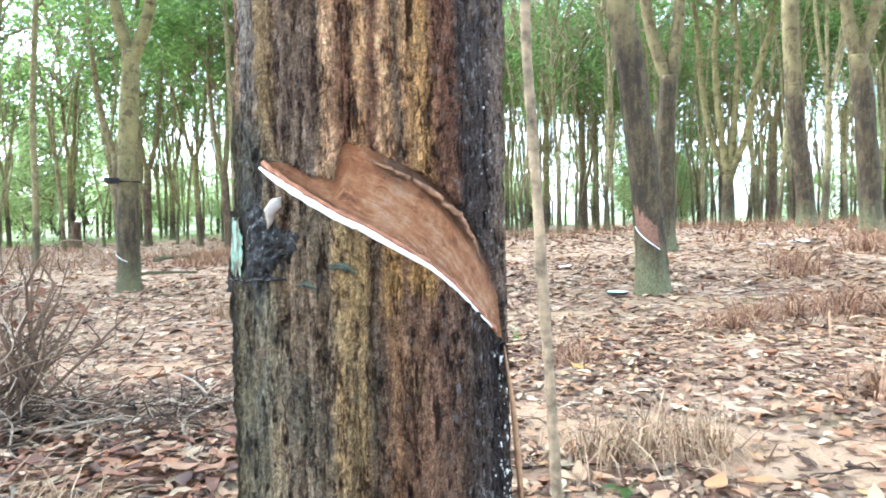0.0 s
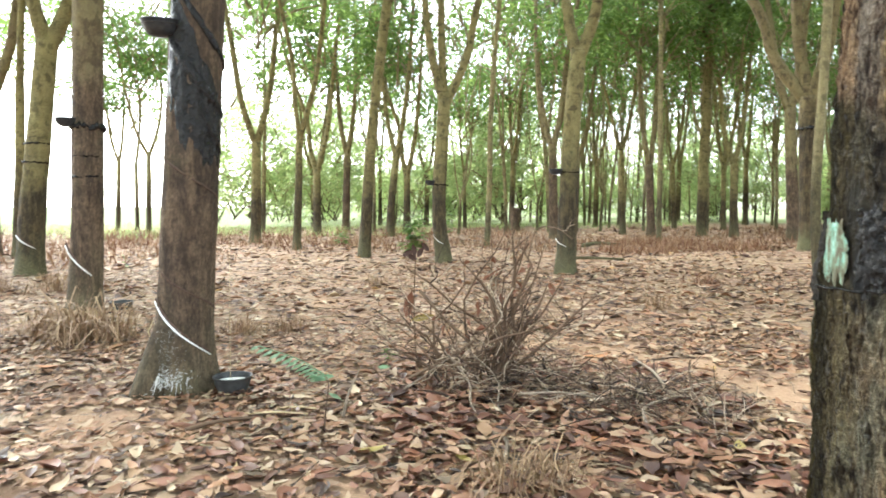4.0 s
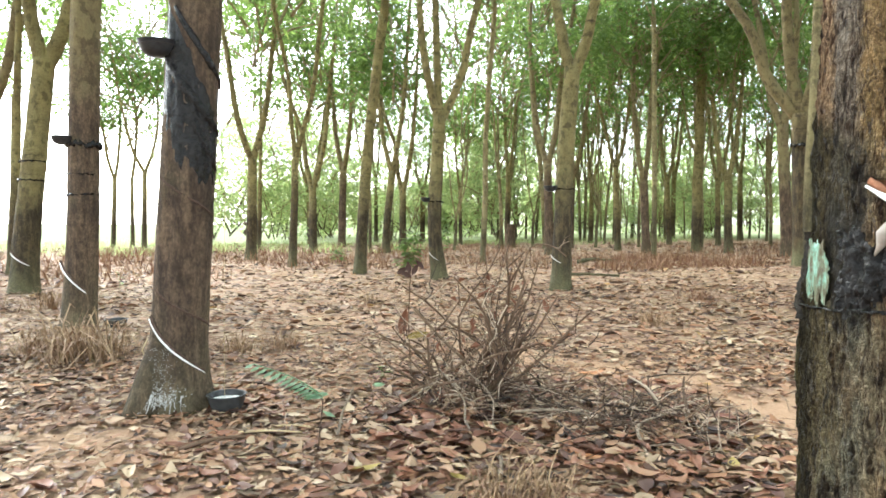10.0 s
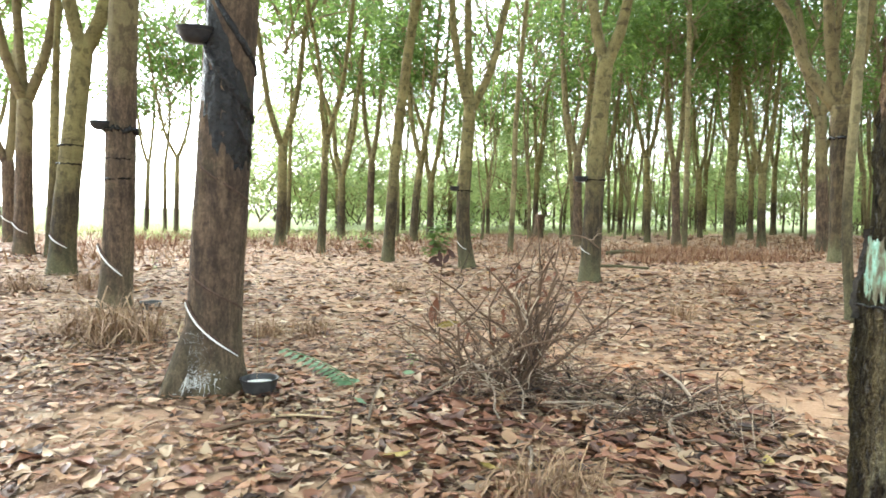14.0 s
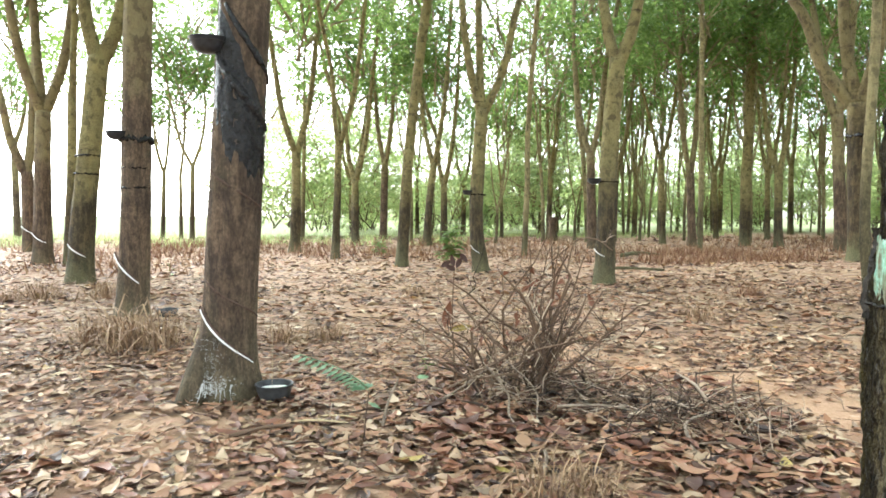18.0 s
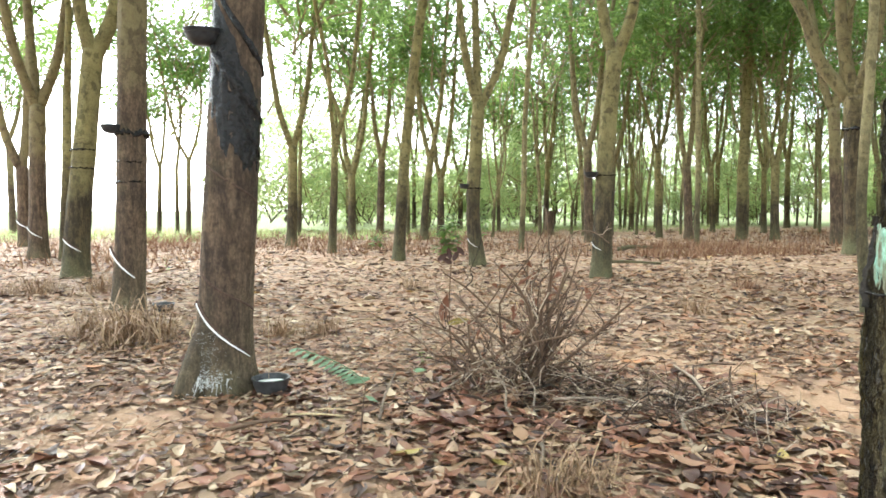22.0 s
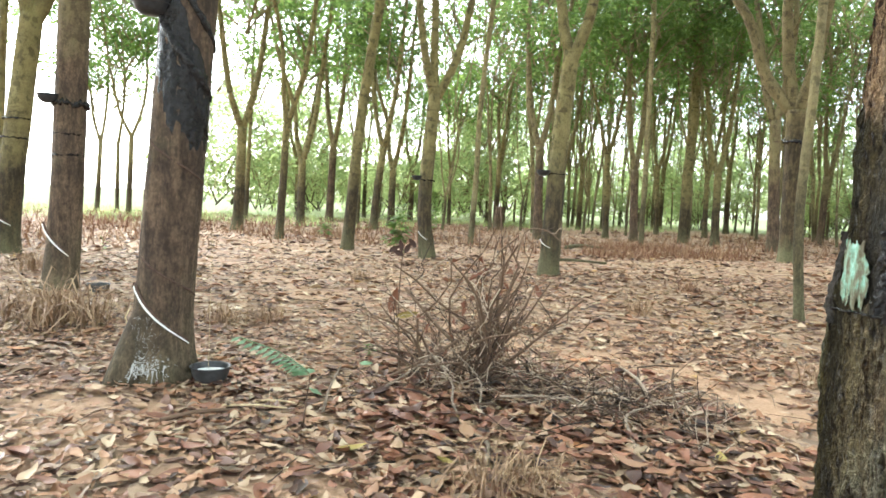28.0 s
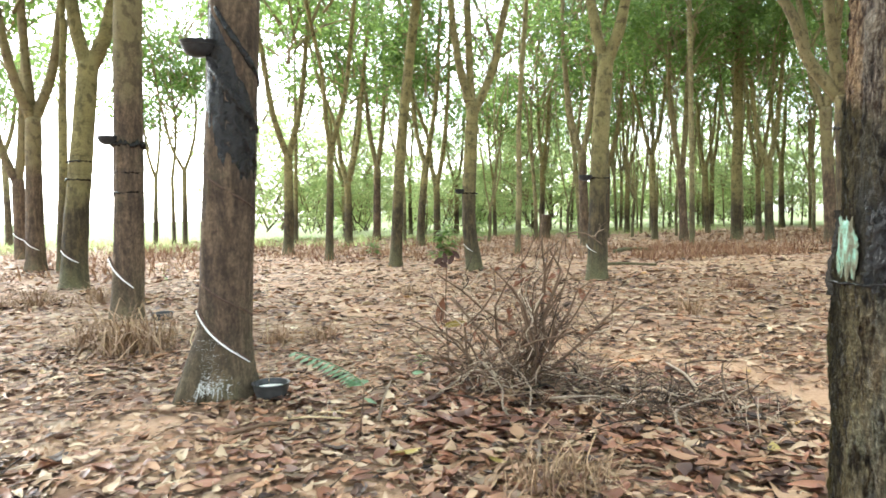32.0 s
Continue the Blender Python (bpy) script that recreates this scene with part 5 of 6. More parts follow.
tc = TREES["C"]
add_line(tc, -2.97, 5.6, 0.13, -72, 42, 0.53, 0.25, 0.0075, 0.08)
add_cup(tc, -2.97, 5.6, 0.09, -80, 1.5, 0, 0.08)
add_line(TREES["D"], -5.02, 8.3, 0.168, -72, 10, 0.5, 0.34, 0.008, 0.05, 0.03)
add_line(TREES["R1"], -7.55, 11.45, 0.168, -70, 20, 0.56, 0.38, 0.01)
add_line(TREES["R2"], -10.5, 15.5, 0.175, -70, 20, 0.62, 0.45, 0.011)
add_line(TREES["F"], 0.17, 10.2, 0.127, -70, 10, 0.42, 0.3, 0.0045, 0.1, -0.04)
add_cup(TREES["F"], 0.17, 10.2, 0.07, -85, 1.19, 0, -0.06)
add_line(TREES["G"], 1.7, 8.5, 0.137, -70, 0, 0.46, 0.36, 0.0045)
add_cup(TREES["G"], 1.7, 8.5, 0.115, -60, 1.27, 0, 0.03)
add_line(TREES["I"], 5.016, 3.53, 0.141, -64, 34, 0.6, 0.4, 0.0045, 0.05, -0.02)
ac, tw = facing(5.016, 3.53)
g = Geo()
nu, nv = 36, 16
v = []
for i in range(nu):
    phi = -64 + 104 * i / (nu - 1)
    low = 0.6 - 0.2 * (phi + 64) / 98
    for k in range(nv):
        t = k / (nv - 1)
        z = low + t * (0.2 + 0.05 * noise.noise(Vector((i * 0.3, 2, 5))))
        rim = min(1, 7 * min(t, 1 - t), 9 * min(i, nu - 1 - i) / nu)
        r = 0.137 + rim * (0.006 + 0.003 * noise.noise(Vector((phi * 0.1, z * 30, 2))))
        q = ac * (math.sin(radians(phi)) * r - 0.02 - 0.02 * t) + tw * math.cos(radians(phi)) * r
        v.append((q.x, q.y, z))
g.add(v, [(i * nv + k, (i + 1) * nv + k, (i + 1) * nv + k + 1, i * nv + k + 1) for i in range(nu - 1) for k in range(nv - 1)])
part("tapping_panel", g.mesh("tapping_panel", CUT_WOOD), TREES["I"], "reddish-brown tapped bark above the latex")


def milk_bowl(x, y, r, h, label, fill=0.7):
    m = pose(x, y, gz(x, y) - 0.002, 0, 0, 0)
    b = base_at("latex_bowl", m, label, "bowl", "latex bowls")
    part("bowl_body", bowl_geo(r, h).mesh("bowl_body", GREY_PLASTIC), b, "dark grey plastic shell")
    g = Geo()
    g.lathe([(0, h * fill), (r * 0.5, h * fill), (r * (0.72 + 0.21 * fill), h * fill + 0.001)], 32)
    part("latex", g.mesh("latex", LATEX), b, "white liquid latex")
    return b


milk_bowl(-0.955, 2.965, 0.084, 0.085, "dark plastic bowl half full of white latex beside the trunk")
thin_stick("latex_thread", [(-0.975, 3.0, 0.06), (-0.97, 3.005, 0.7), (-0.95, 3.03, 1.9), (-0.945, 3.04, 3.0)], 0.0009, STRAW, "thin pale thread of latex dripping into the bowl", "latex thread", 0.0, 5)
aci, twi = facing(5.016, 3.53)
pw = Vector((5.016, 3.53, 0)) - aci * 0.3 + twi * 0.12
milk_bowl(pw.x, pw.y, 0.095, 0.045, "shallow bowl brimming with white latex beside the trunk", 0.97)
g = Geo()
for k in range(24):
    a, d = rnd.uniform(0, 6.28), rnd.uniform(0.09, 0.2)
    x, y, q = -0.93 + math.cos(a) * d, 3.0 + math.sin(a) * d * 0.8, rnd.uniform(0.004, 0.014)
    g.lathe([(0, 0.006), (q * 0.8, 0.004), (q, 0)], 8, (x, y, gz(x, y) + 0.004))
thing("spilt_latex", g.mesh("spilt_latex", LATEX_DRY), pose(0, 0, 0), "white drops of latex spilt on the ground", "spilt latex", "", "stuff")


# ---- leaf litter ----
def litter(name, count, rmin, rmax, az0, az1, size, seed, label, fine=False, material=LITTER, lift=0.0):
    """Curled fallen leaves strewn over a sector of the floor, thin on the worn track."""
    rng = np.random.default_rng(seed)
    n = int(count * 1.6)
    r = np.sqrt(rng.uniform(rmin ** 2, rmax ** 2, n))
    az = np.radians(rng.uniform(az0, az1, n))
    x, y = r * np.sin(az), r * np.cos(az)
    patchy = 0.5 + 0.5 * np.sin(x * 1.7 + 1.1 * np.sin(y * 1.3)) * np.sin(y * 1.9 + 0.8 * np.sin(x * 2.1))
    keep = (rng.random(n) < (1 - 0.86 * bareness(x, y)) * (0.42 + 0.58 * patchy)) & (np.hypot(x - AX, y - AY) > 0.22) & (np.hypot(x + 1.197, y - 3.035) > 0.17)
    x, y = x[keep][:count], y[keep][:count]
    n = len(x)
    L = size * np.clip(rng.lognormal(0, 0.28, n), 0.45, 1.7)
    W = L * rng.uniform(0.3, 0.48, n)
    yaw = rng.uniform(0, 2 * np.pi, n)
    tilt = rng.normal(0, 0.075, n)
    roll = rng.normal(0, 0.1, n)
    curl = rng.normal(0.07, 0.12, n)
    fold = rng.normal(0.1, 0.2, n)
    # stations along the midrib: a vertex at stalk and tip, three across in between
    if fine:
        st = np.array([-0.38, -0.2, 0.0, 0.2, 0.37])
        half = np.array([0.25, 0.44, 0.5, 0.4, 0.2])
    else:
        st = np.array([-0.25, 0.04, 0.3])
        half = np.array([0.38, 0.5, 0.3])
    m = len(st)
    u = np.concatenate([[-0.5, 0.5], np.repeat(st, 3)])
    w = np.concatenate([[0, 0], np.stack([half, half * 0, -half], 1).reshape(-1)])
    nv = len(u)
    px = u[None] * L[:, None]
    py = w[None] * W[:, None] * (1 + rng.normal(0, 0.06, (n, nv)))
    py = py + (rng.normal(0, 0.12, n)[:, None] * L[:, None]) * (4 * u[None] ** 2)
    pz = curl[:, None] * L[:, None] * (4 * u[None] ** 2) + fold[:, None] * W[:, None] * np.abs(w[None]) * 2.4
    pz = pz + rng.normal(0, 0.03, (n, nv)) * L[:, None] + rng.normal(0, 0.5, n)[:, None] * u[None] * py
    pz = pz + roll[:, None] * py + tilt[:, None] * px
    c, s = np.cos(yaw)[:, None], np.sin(yaw)[:, None]
    X, Y = x[:, None] + px * c - py * s, y[:, None] + px * s + py * c
    pz = pz - pz.min(1, keepdims=True)
    Z = ground_z(x, y)[:, None] + pz * 0.78 + (rng.random(n) ** 1.5 * 0.018 + 0.002 + lift)[:, None]
    v = np.stack([X, Y, Z], -1).reshape(-1, 3)
    k = np.arange(n)[:, None] * nv
    e = 2 + 3 * (m - 1)
    f = np.concatenate([k + q for q in ([0, 3, 2], [0, 4, 3], [1, e, e + 1], [1, e + 1, e + 2])]).tolist()
    for i in range(m - 1):
        j = 2 + 3 * i
        f += np.concatenate([k + [j, j + 1, j + 4, j + 3], k + [j + 1, j + 2, j + 5, j + 4]]).tolist()
    g = Geo()
    g.add(v, f)
    return thing(name, g.mesh(name, material), pose(0, 0, 0), label, "leaf litter", "", "stuff")


litter("leaf_litter", 14500, 0.9, 5.0, -48, 92, 0.064, 1, "brown and tan curled rubber leaves covering the ground", True)
litter("leaf_litter", 1700, 0.9, 2.75, -48, 40, 0.075, 21, "damp red-brown leaves among the dry ones", True, LITTER_DARK)
litter("leaf_litter", 16000, 5.0, 9.5, -46, 90, 0.085, 2, "brown and tan curled rubber leaves covering the ground")
litter("leaf_litter", 15000, 9.5, 17.0, -44, 86, 0.11, 3, "dry brown leaves spread under the trees")
litter("leaf_litter", 6500, 17.0, 28.0, -40, 84, 0.15, 4, "dry brown leaves spread under the far trees")
litter("leaf_crumbs", 15000, 0.9, 5.0, -48, 92, 0.032, 11, "broken bits of dry leaf between the fallen leaves")
litter("leaf_crumbs", 4000, 5.0, 9.5, -46, 90, 0.04, 12, "broken bits of dry leaf between the fallen leaves")
litter("leaf_litter", 170, 2.95, 3.3, -19.5, -13, 0.055, 33, "wet dark leaves round the latex bowl", True, LITTER_DARK, 0.006)
litter("leaf_litter", 9000, 0.5, 7.0, 92, 312, 0.085, 5, "brown leaves on the ground behind")


# ---- twigs, shrub and grass ----
def branch_into(g, p, d, length, r, level, rnd):
    """A crooked twig with side twigs."""
    pts, rad = [p.copy()], [r]
    n = 6
    for i in range(n):
        d = (d + Vector((rnd.gauss(0, 0.36), rnd.gauss(0, 0.36), rnd.gauss(0.03, 0.25)))).normalized()
        p = p + d * (length / n)
        p.z = max(p.z, 0.012)
        pts.append(p.copy())
        rad.append(r * (1 - 0.68 * (i + 1) / n) * rnd.uniform(0.88, 1.12))
    g.tube(pts, rad, 6 if r > 0.004 else 4, False)
    if level:
        for _ in range(rnd.choice((3, 3, 4, 5))):
            k = rnd.randint(1, n - 1)
            out = Vector((rnd.gauss(0, 1), rnd.gauss(0, 1), rnd.gauss(0.3, 0.7))).normalized()
            branch_into(g, pts[k].copy(), (d * 0.45 + out).normalized(), length * rnd.uniform(0.22, 0.5), rad[k] * 0.6, level - 1, rnd)


def build_shrub():
    rnd = random.Random(21)
    bx, by = 0.19, 3.05
    shrub = base_at("dead_shrub", pose(bx, by, gz(bx, by)), "leafless tangle of dead grey-brown branches on the litter", "shrub")
    for k in range(24):
        g = Geo()
        a = rnd.uniform(0, 2 * math.pi)
        lean = rnd.uniform(0.1, 1.7)
        if k % 3 == 0:
            lean *= 0.35
        d = Vector((math.cos(a) * lean * 1.15, math.sin(a) * lean, 1.0)).normalized()
        p = Vector((rnd.gauss(0, 0.14), rnd.gauss(0, 0.09), -0.02))
        branch_into(g, p, d, rnd.uniform(0.55, 0.9) if k % 3 == 0 else rnd.uniform(0.3, 0.72), rnd.uniform(0.005, 0.011) * (0.5 if lean > 0.8 else 1.0), 3 if k % 3 == 0 else 2, rnd)
        part("stem", g.mesh("stem", DEAD_TWIG), shrub)
    for s, h, dx in ((0.1, 0.82, -0.3), (0.14, 0.7, 0.22), (-0.55, 0.68, -0.2), (-0.7, 0.6, 0.1), (0.6, 0.74, 0.45), (0.35, 0.8, 0.3), (0.45, 0.86, 0.2), (0.52, 0.8, 0.2), (0.28, 0.78, 0.2), (0.4, 0.7, 0.2), (0.62, 0.66, 0.2)):
        g = Geo()
        branch_into(g, Vector((s * 0.2 - 0.05, 0, 0)), Vector((s * 0.55, 0.05, h)).normalized(), h * 1.02, rnd.uniform(0.01, 0.014) if s > 0.35 else rnd.uniform(0.005, 0.009), 3, rnd)
        part("stem", g.mesh("stem", DEAD_TWIG), shrub)
    # sheaf of knotty stems leaning over to the east
    for k in range(9):
        g = Geo()
        x0, x1, h = rnd.gauss(0.02, 0.045), rnd.gauss(0.25, 0.045), rnd.uniform(0.4, 0.76)
        y0, y1 = rnd.gauss(-0.02, 0.04), rnd.gauss(0.0, 0.05)
        pts = spline([(x0, y0, -0.02), (x0 + 0.02 + rnd.gauss(0, 0.02), y0, h * 0.3), (x0 * 0.4 + x1 * 0.6 + rnd.gauss(0, 0.018), y1, h * 0.62), (x1, y1, h)], 14)
        r = rnd.uniform(0.005, 0.0095)
        g.tube(pts, [r * (1 - 0.6 * i / 13) * rnd.uniform(0.85, 1.25) for i in range(14)], 6, True, 0.3, rnd)
        for _ in range(4):
            d = Vector((rnd.gauss(0.25, 0.7), rnd.gauss(0, 0.6), rnd.uniform(-0.1, 0.9))).normalized()
            branch_into(g, pts[rnd.randint(4, 12)].copy(), d, rnd.uniform(0.08, 0.24), r * 0.38, 1, rnd)
        part("stem", g.mesh("stem", DEAD_TWIG), shrub)
    for pts in (((-0.37, -0.1, 0.06), (-0.1, -0.06, 0.2), (0.06, 0.0, 0.33), (0.22, 0.02, 0.45)), ((-0.3, 0.05, 0.45), (-0.16, 0.0, 0.3), (-0.02, 0.0, 0.16), (0.04, 0, 0.0)), ((0.2, 0.0, 0.6), (0.24, 0.0, 0.74), (0.33, -0.02, 0.75), (0.4, -0.04, 0.7))):
        g = Geo()
        line = spline([Vector(p) for p in pts], 14)
        g.tube(line, [(0.0075 if pts[0][2] < 0.5 else 0.0035) * (1 - 0.3 * i / 13) * rnd.uniform(0.85, 1.2) for i in range(14)], 6, True, 0.3, rnd)
        for _ in range(4):
            branch_into(g, line[rnd.randint(3, 12)].copy(), Vector((rnd.gauss(0, 0.7), rnd.gauss(0, 0.5), rnd.uniform(0, 0.9))).normalized(), rnd.uniform(0.08, 0.2), 0.0026, 1, rnd)
        part("stem", g.mesh("stem", TWIG_PALE), shrub)
    # one straight thin shoot above the rest
    g = Geo()
    g.tube(spline([(0.1, 0.02, 0.05), (0.13, 0.02, 0.35), (0.14, 0.03, 0.62), (0.12, 0.03, 0.86)], 10), [0.006 - 0.0004 * i for i in range(10)], 6)
    part("shoot", g.mesh("shoot", DEAD_TWIG), shrub, "straight thin dead shoot")
    # dead leaves caught among the stems
    g = Geo()
    g.add([(0, 0, 0), (0.016, 0.02, 0.006), (0.004, 0.05, -0.012), (-0.014, 0.022, 0.008), (0.0, 0.024, -0.006)], [(0, 1, 4), (1, 2, 4), (2, 3, 4), (3, 0, 4)])
    scrap_leaf = g.mesh("dead_leaf", RUST, False)
    for k in range(34):
        z = rnd.uniform(0.12, 0.62)
        a, d = rnd.uniform(0, 6.28), rnd.uniform(0.02, 0.3)
        part("dead_leaf", scrap_leaf, shrub, "dark curled dead leaf" if k == 0 else "", pose(math.cos(a) * d + 0.12 * z, math.sin(a) * d * 0.6, z, rnd.uniform(-80, 80), rnd.uniform(-80, 80), rnd.uniform(0, 360)))
    # fine dead shoots crowded over the stems
    g = Geo()
    for k in range(60):
        p = Vector((rnd.gauss(0.06, 0.2), rnd.gauss(0, 0.13), rnd.uniform(0.1, 0.4)))
        d = Vector((rnd.gauss(0.05, 0.5), rnd.gauss(0, 0.5), rnd.uniform(0.3, 1.1))).normalized()
        branch_into(g, p, d, rnd.uniform(0.16, 0.38), rnd.uniform(0.0016, 0.0032), 1, rnd)
    part("twig_tangle", g.mesh("twig_tangle", DEAD_TWIG), shrub, "thin crooked dead shoots")["kind"] = "stuff"
    rnd = random.Random(77)
    g = Geo()
    for k in range(860):
        if k % 2:
            p = Vector((rnd.gauss(0.3, 0.32), rnd.gauss(2.9, 0.2), 0))
        else:
            p = Vector((rnd.gauss(0.78, 0.2), rnd.gauss(2.6, 0.17), 0))
        hump = 0.2 * math.exp(-((p.x - 0.3) / 0.3) ** 2 - ((p.y - 2.95) / 0.25) ** 2) + 0.18 * math.exp(-((p.x - 0.78) / 0.28) ** 2 - ((p.y - 2.6) / 0.22) ** 2)
        p.z = gz(p.x, p.y) + 0.012 + hump * rnd.random() ** 1.6
        b = rnd.uniform(0, 2 * math.pi)
        L = rnd.uniform(0.06, 0.2) if k % 8 else rnd.uniform(0.2, 0.36)
        q = p + Vector((math.cos(b) * L, math.sin(b) * L * 0.8, rnd.gauss(0.01, 0.07)))
        q.z = max(q.z, gz(q.x, q.y) + 0.008)
        mid = p.lerp(q, 0.5) + Vector((rnd.gauss(0, 0.16), rnd.gauss(0, 0.16), abs(rnd.gauss(0, 0.12)))) * L
        r = rnd.choice((0.0014, 0.0017, 0.002, 0.0024, 0.003)) if k % 9 or L > 0.22 else rnd.uniform(0.004, 0.007)
        g.tube(spline([p, mid, q], 5), [r, r * 0.95, r * 0.85, r * 0.7, r * 0.45], 5 if r > 0.003 else 4, False)
    thing("brushwood", g.mesh("brushwood", TWIG_PALE), pose(0, 0, 0), "heap of broken grey twigs round the dead shrub", "brushwood", "", "stuff")
    g = Geo()
    for k in range(700):
        rr, a = rnd.uniform(1.2, 9), radians(rnd.uniform(-46, 88))
        x, y = rr * math.sin(a), rr * math.cos(a)
        b, L = rnd.uniform(0, 6.28), rnd.uniform(0.06, 0.3)
        x2, y2 = x + math.cos(b) * L, y + math.sin(b) * L
        r = rnd.uniform(0.001, 0.0035)
        g.tube([(x, y, gz(x, y) + 0.012), ((x + x2) / 2 + 0.01, (y + y2) / 2, gz(x, y) + 0.025), (x2, y2, gz(x2, y2) + 0.012)], [r, r, r * 0.6], 4, False)
    thing("twig_litter", g.mesh("twig_litter", DEAD_TWIG), pose(0, 0, 0), "thin dry twigs scattered over the leaves", "twigs", "", "stuff")


build_shrub()
# heaped leaves; their dark colour also stands in for shadow under the shrub
litter("leaf_litter", 1300, 2.1, 3.5, -6, 22, 0.075, 9, "dark curled leaves heaped under the dead shrub", True, LITTER_DARK, 0.035)
litter("leaf_litter", 1300, 1.6, 3.1, -6, 28, 0.07, 14, "damp red-brown leaves lying on the paler litter", True, LITTER_DARK, 0.004)


def tuft_mesh(seed, blades, spread, height, material=DRY_GRASS):
    rnd = random.Random(seed)
    g = Geo()
    v, f = [], []
    for k in range(blades):
        a, d = rnd.uniform(0, 6.28), abs(rnd.gauss(0, spread * 0.5))
        p = Vector((math.cos(a) * d, math.sin(a) * d, -0.01))
        out = Vector((math.cos(a + rnd.gauss(0, 0.9)), math.sin(a + rnd.gauss(0, 0.9)), 0))
        h = height * rnd.uniform(0.3, 1.1)
        reach = h * rnd.uniform(0.3, 2.0)
        w = rnd.uniform(0.002, 0.0045)
        side = Vector((-out.y, out.x, 0)) * w
        droop = rnd.uniform(0.2, 1.0)
        pts = [p, p + out * reach * 0.25 + Vector((0, 0, h * 0.6)), p + out * reach * 0.65 + Vector((0, 0, h * 0.95 * droop)), p + out * reach + Vector((0, 0, h * (1.7 * droop - 0.8)))]
        k0 = len(v)
        for i, q in enumerate(pts[:3]):
            v += [q - side * (1 - 0.2 * i), q + side * (1 - 0.2 * i)]
        v.append(pts[3])
        f += [(k0, k0 + 1, k0 + 3, k0 + 2), (k0 + 2, k0 + 3, k0 + 5, k0 + 4), (k0 + 4, k0 + 5, k0 + 6)]
    g.add(v, f)
    return g.mesh("dry_grass_tuft", material, False)


TUFTS = [tuft_mesh(60 + i, 120, 0.2, 0.25) for i in range(4)]
RED_GRASS = make_leafy("red_grass", ((0.0, (0.15, 0.07, 0.04)), (0.5, (0.27, 0.14, 0.075)), (1.0, (0.4, 0.25, 0.14))), None, 0.7)
RED_TUFTS = [tuft_mesh(90 + i, 150, 0.26, 0.2, RED_GRASS) for i in range(3)]
TUFT_LABEL = "dry straw-coloured grass tuft in the leaf litter"
for i, (x, y, s) in enumerate((
        (-2.32, 4.2, 1.5), (-2.08, 4.15, 1.45), (-2.55, 4.25, 1.1), (-2.2, 4.1, 1.3), (-1.3, 4.4, 0.8), (-1.05, 4.5, 0.7), (0.17, 1.93, 0.75), (0.3, 1.98, 0.6),
        (1.8, 1.38, 0.85), (1.98, 1.3, 0.95), (2.16, 1.2, 0.8), (2.79, 2.41, 0.8), (4.15, 2.27, 1.0), (4.7, 2.15, 1.2), (5.05, 1.95, 1.3), (5.2, 1.7, 1.2), (4.45, 2.3, 0.9),
        (3.3, 1.07, 1.0), (7.2, 3.4, 1.4), (6.6, 3.0, 1.2), (1.85, 5.48, 0.9), (2.05, 3.3, 0.7), (-4.32, 6.47, 1.2), (-3.83, 6.72, 1.2), (-4.6, 6.3, 1.0), (-3.4, 6.6, 0.9),
        (8.5, 3.2, 1.6), (9.5, 3.6, 1.6), (-0.6, 7.0, 0.8), (3.0, 7.2, 0.9))):
    red = x > 2.5
    thing("dry_grass_tuft", RED_TUFTS[i % 3] if red else TUFTS[i % 4], pose(x, y, gz(x, y), 0, 0, 47 * i) @ Matrix.Scale(s, 4), "reddish-brown dry grass tuft in the leaf litter" if red else TUFT_LABEL, "grass tuft", "dry grass tufts")


def grass_band(seed, n, boxes, material=DRY_GRASS, label="low reddish dry grass between the far trees", name="dry_grass"):
    """Low dry grass that stays far off, as one piece."""
    rnd = random.Random(seed)
    g = Geo()
    v, f = [], []
    for k in range(n):
        x0, x1, y0, y1 = boxes[k % len(boxes)]
        x, y = rnd.uniform(x0, x1), rnd.uniform(y0, y1)
        if noise.noise(Vector((x * 0.7, y * 0.7, 2))) < -0.05:
            continue
        h, a = rnd.uniform(0.1, 0.3), rnd.uniform(0, 6.28)
        p = Vector((x, y, gz(x, y)))
        w = Vector((math.cos(a), math.sin(a), 0)) * 0.012
        t = p + Vector((rnd.gauss(0, 0.1), rnd.gauss(0, 0.1), h))
        k0 = len(v)
        v += [p - w, p + w, t]
        f.append((k0, k0 + 1, k0 + 2))
    g.add(v, f)
    thing(name, g.mesh(name, material, False), pose(0, 0, 0), label, "grass", "", "stuff")


grass_band(70, 15000, [(3.2, 6.2, 11.6, 15.5), (-9, -3, 9, 20), (-3, 3, 12, 24), (6, 16, 12, 24), (9, 18, 3, 11), (-16, -6, 14, 24)], RED_GRASS)
grass_band(71, 9000, [(-16, -6, 17, 26), (-9, 0, 19, 28), (-22, -9, 20, 30), (0, 12, 26, 33)], LEAF_SHRUB, "low green weeds at the field's edge", "field_weed")


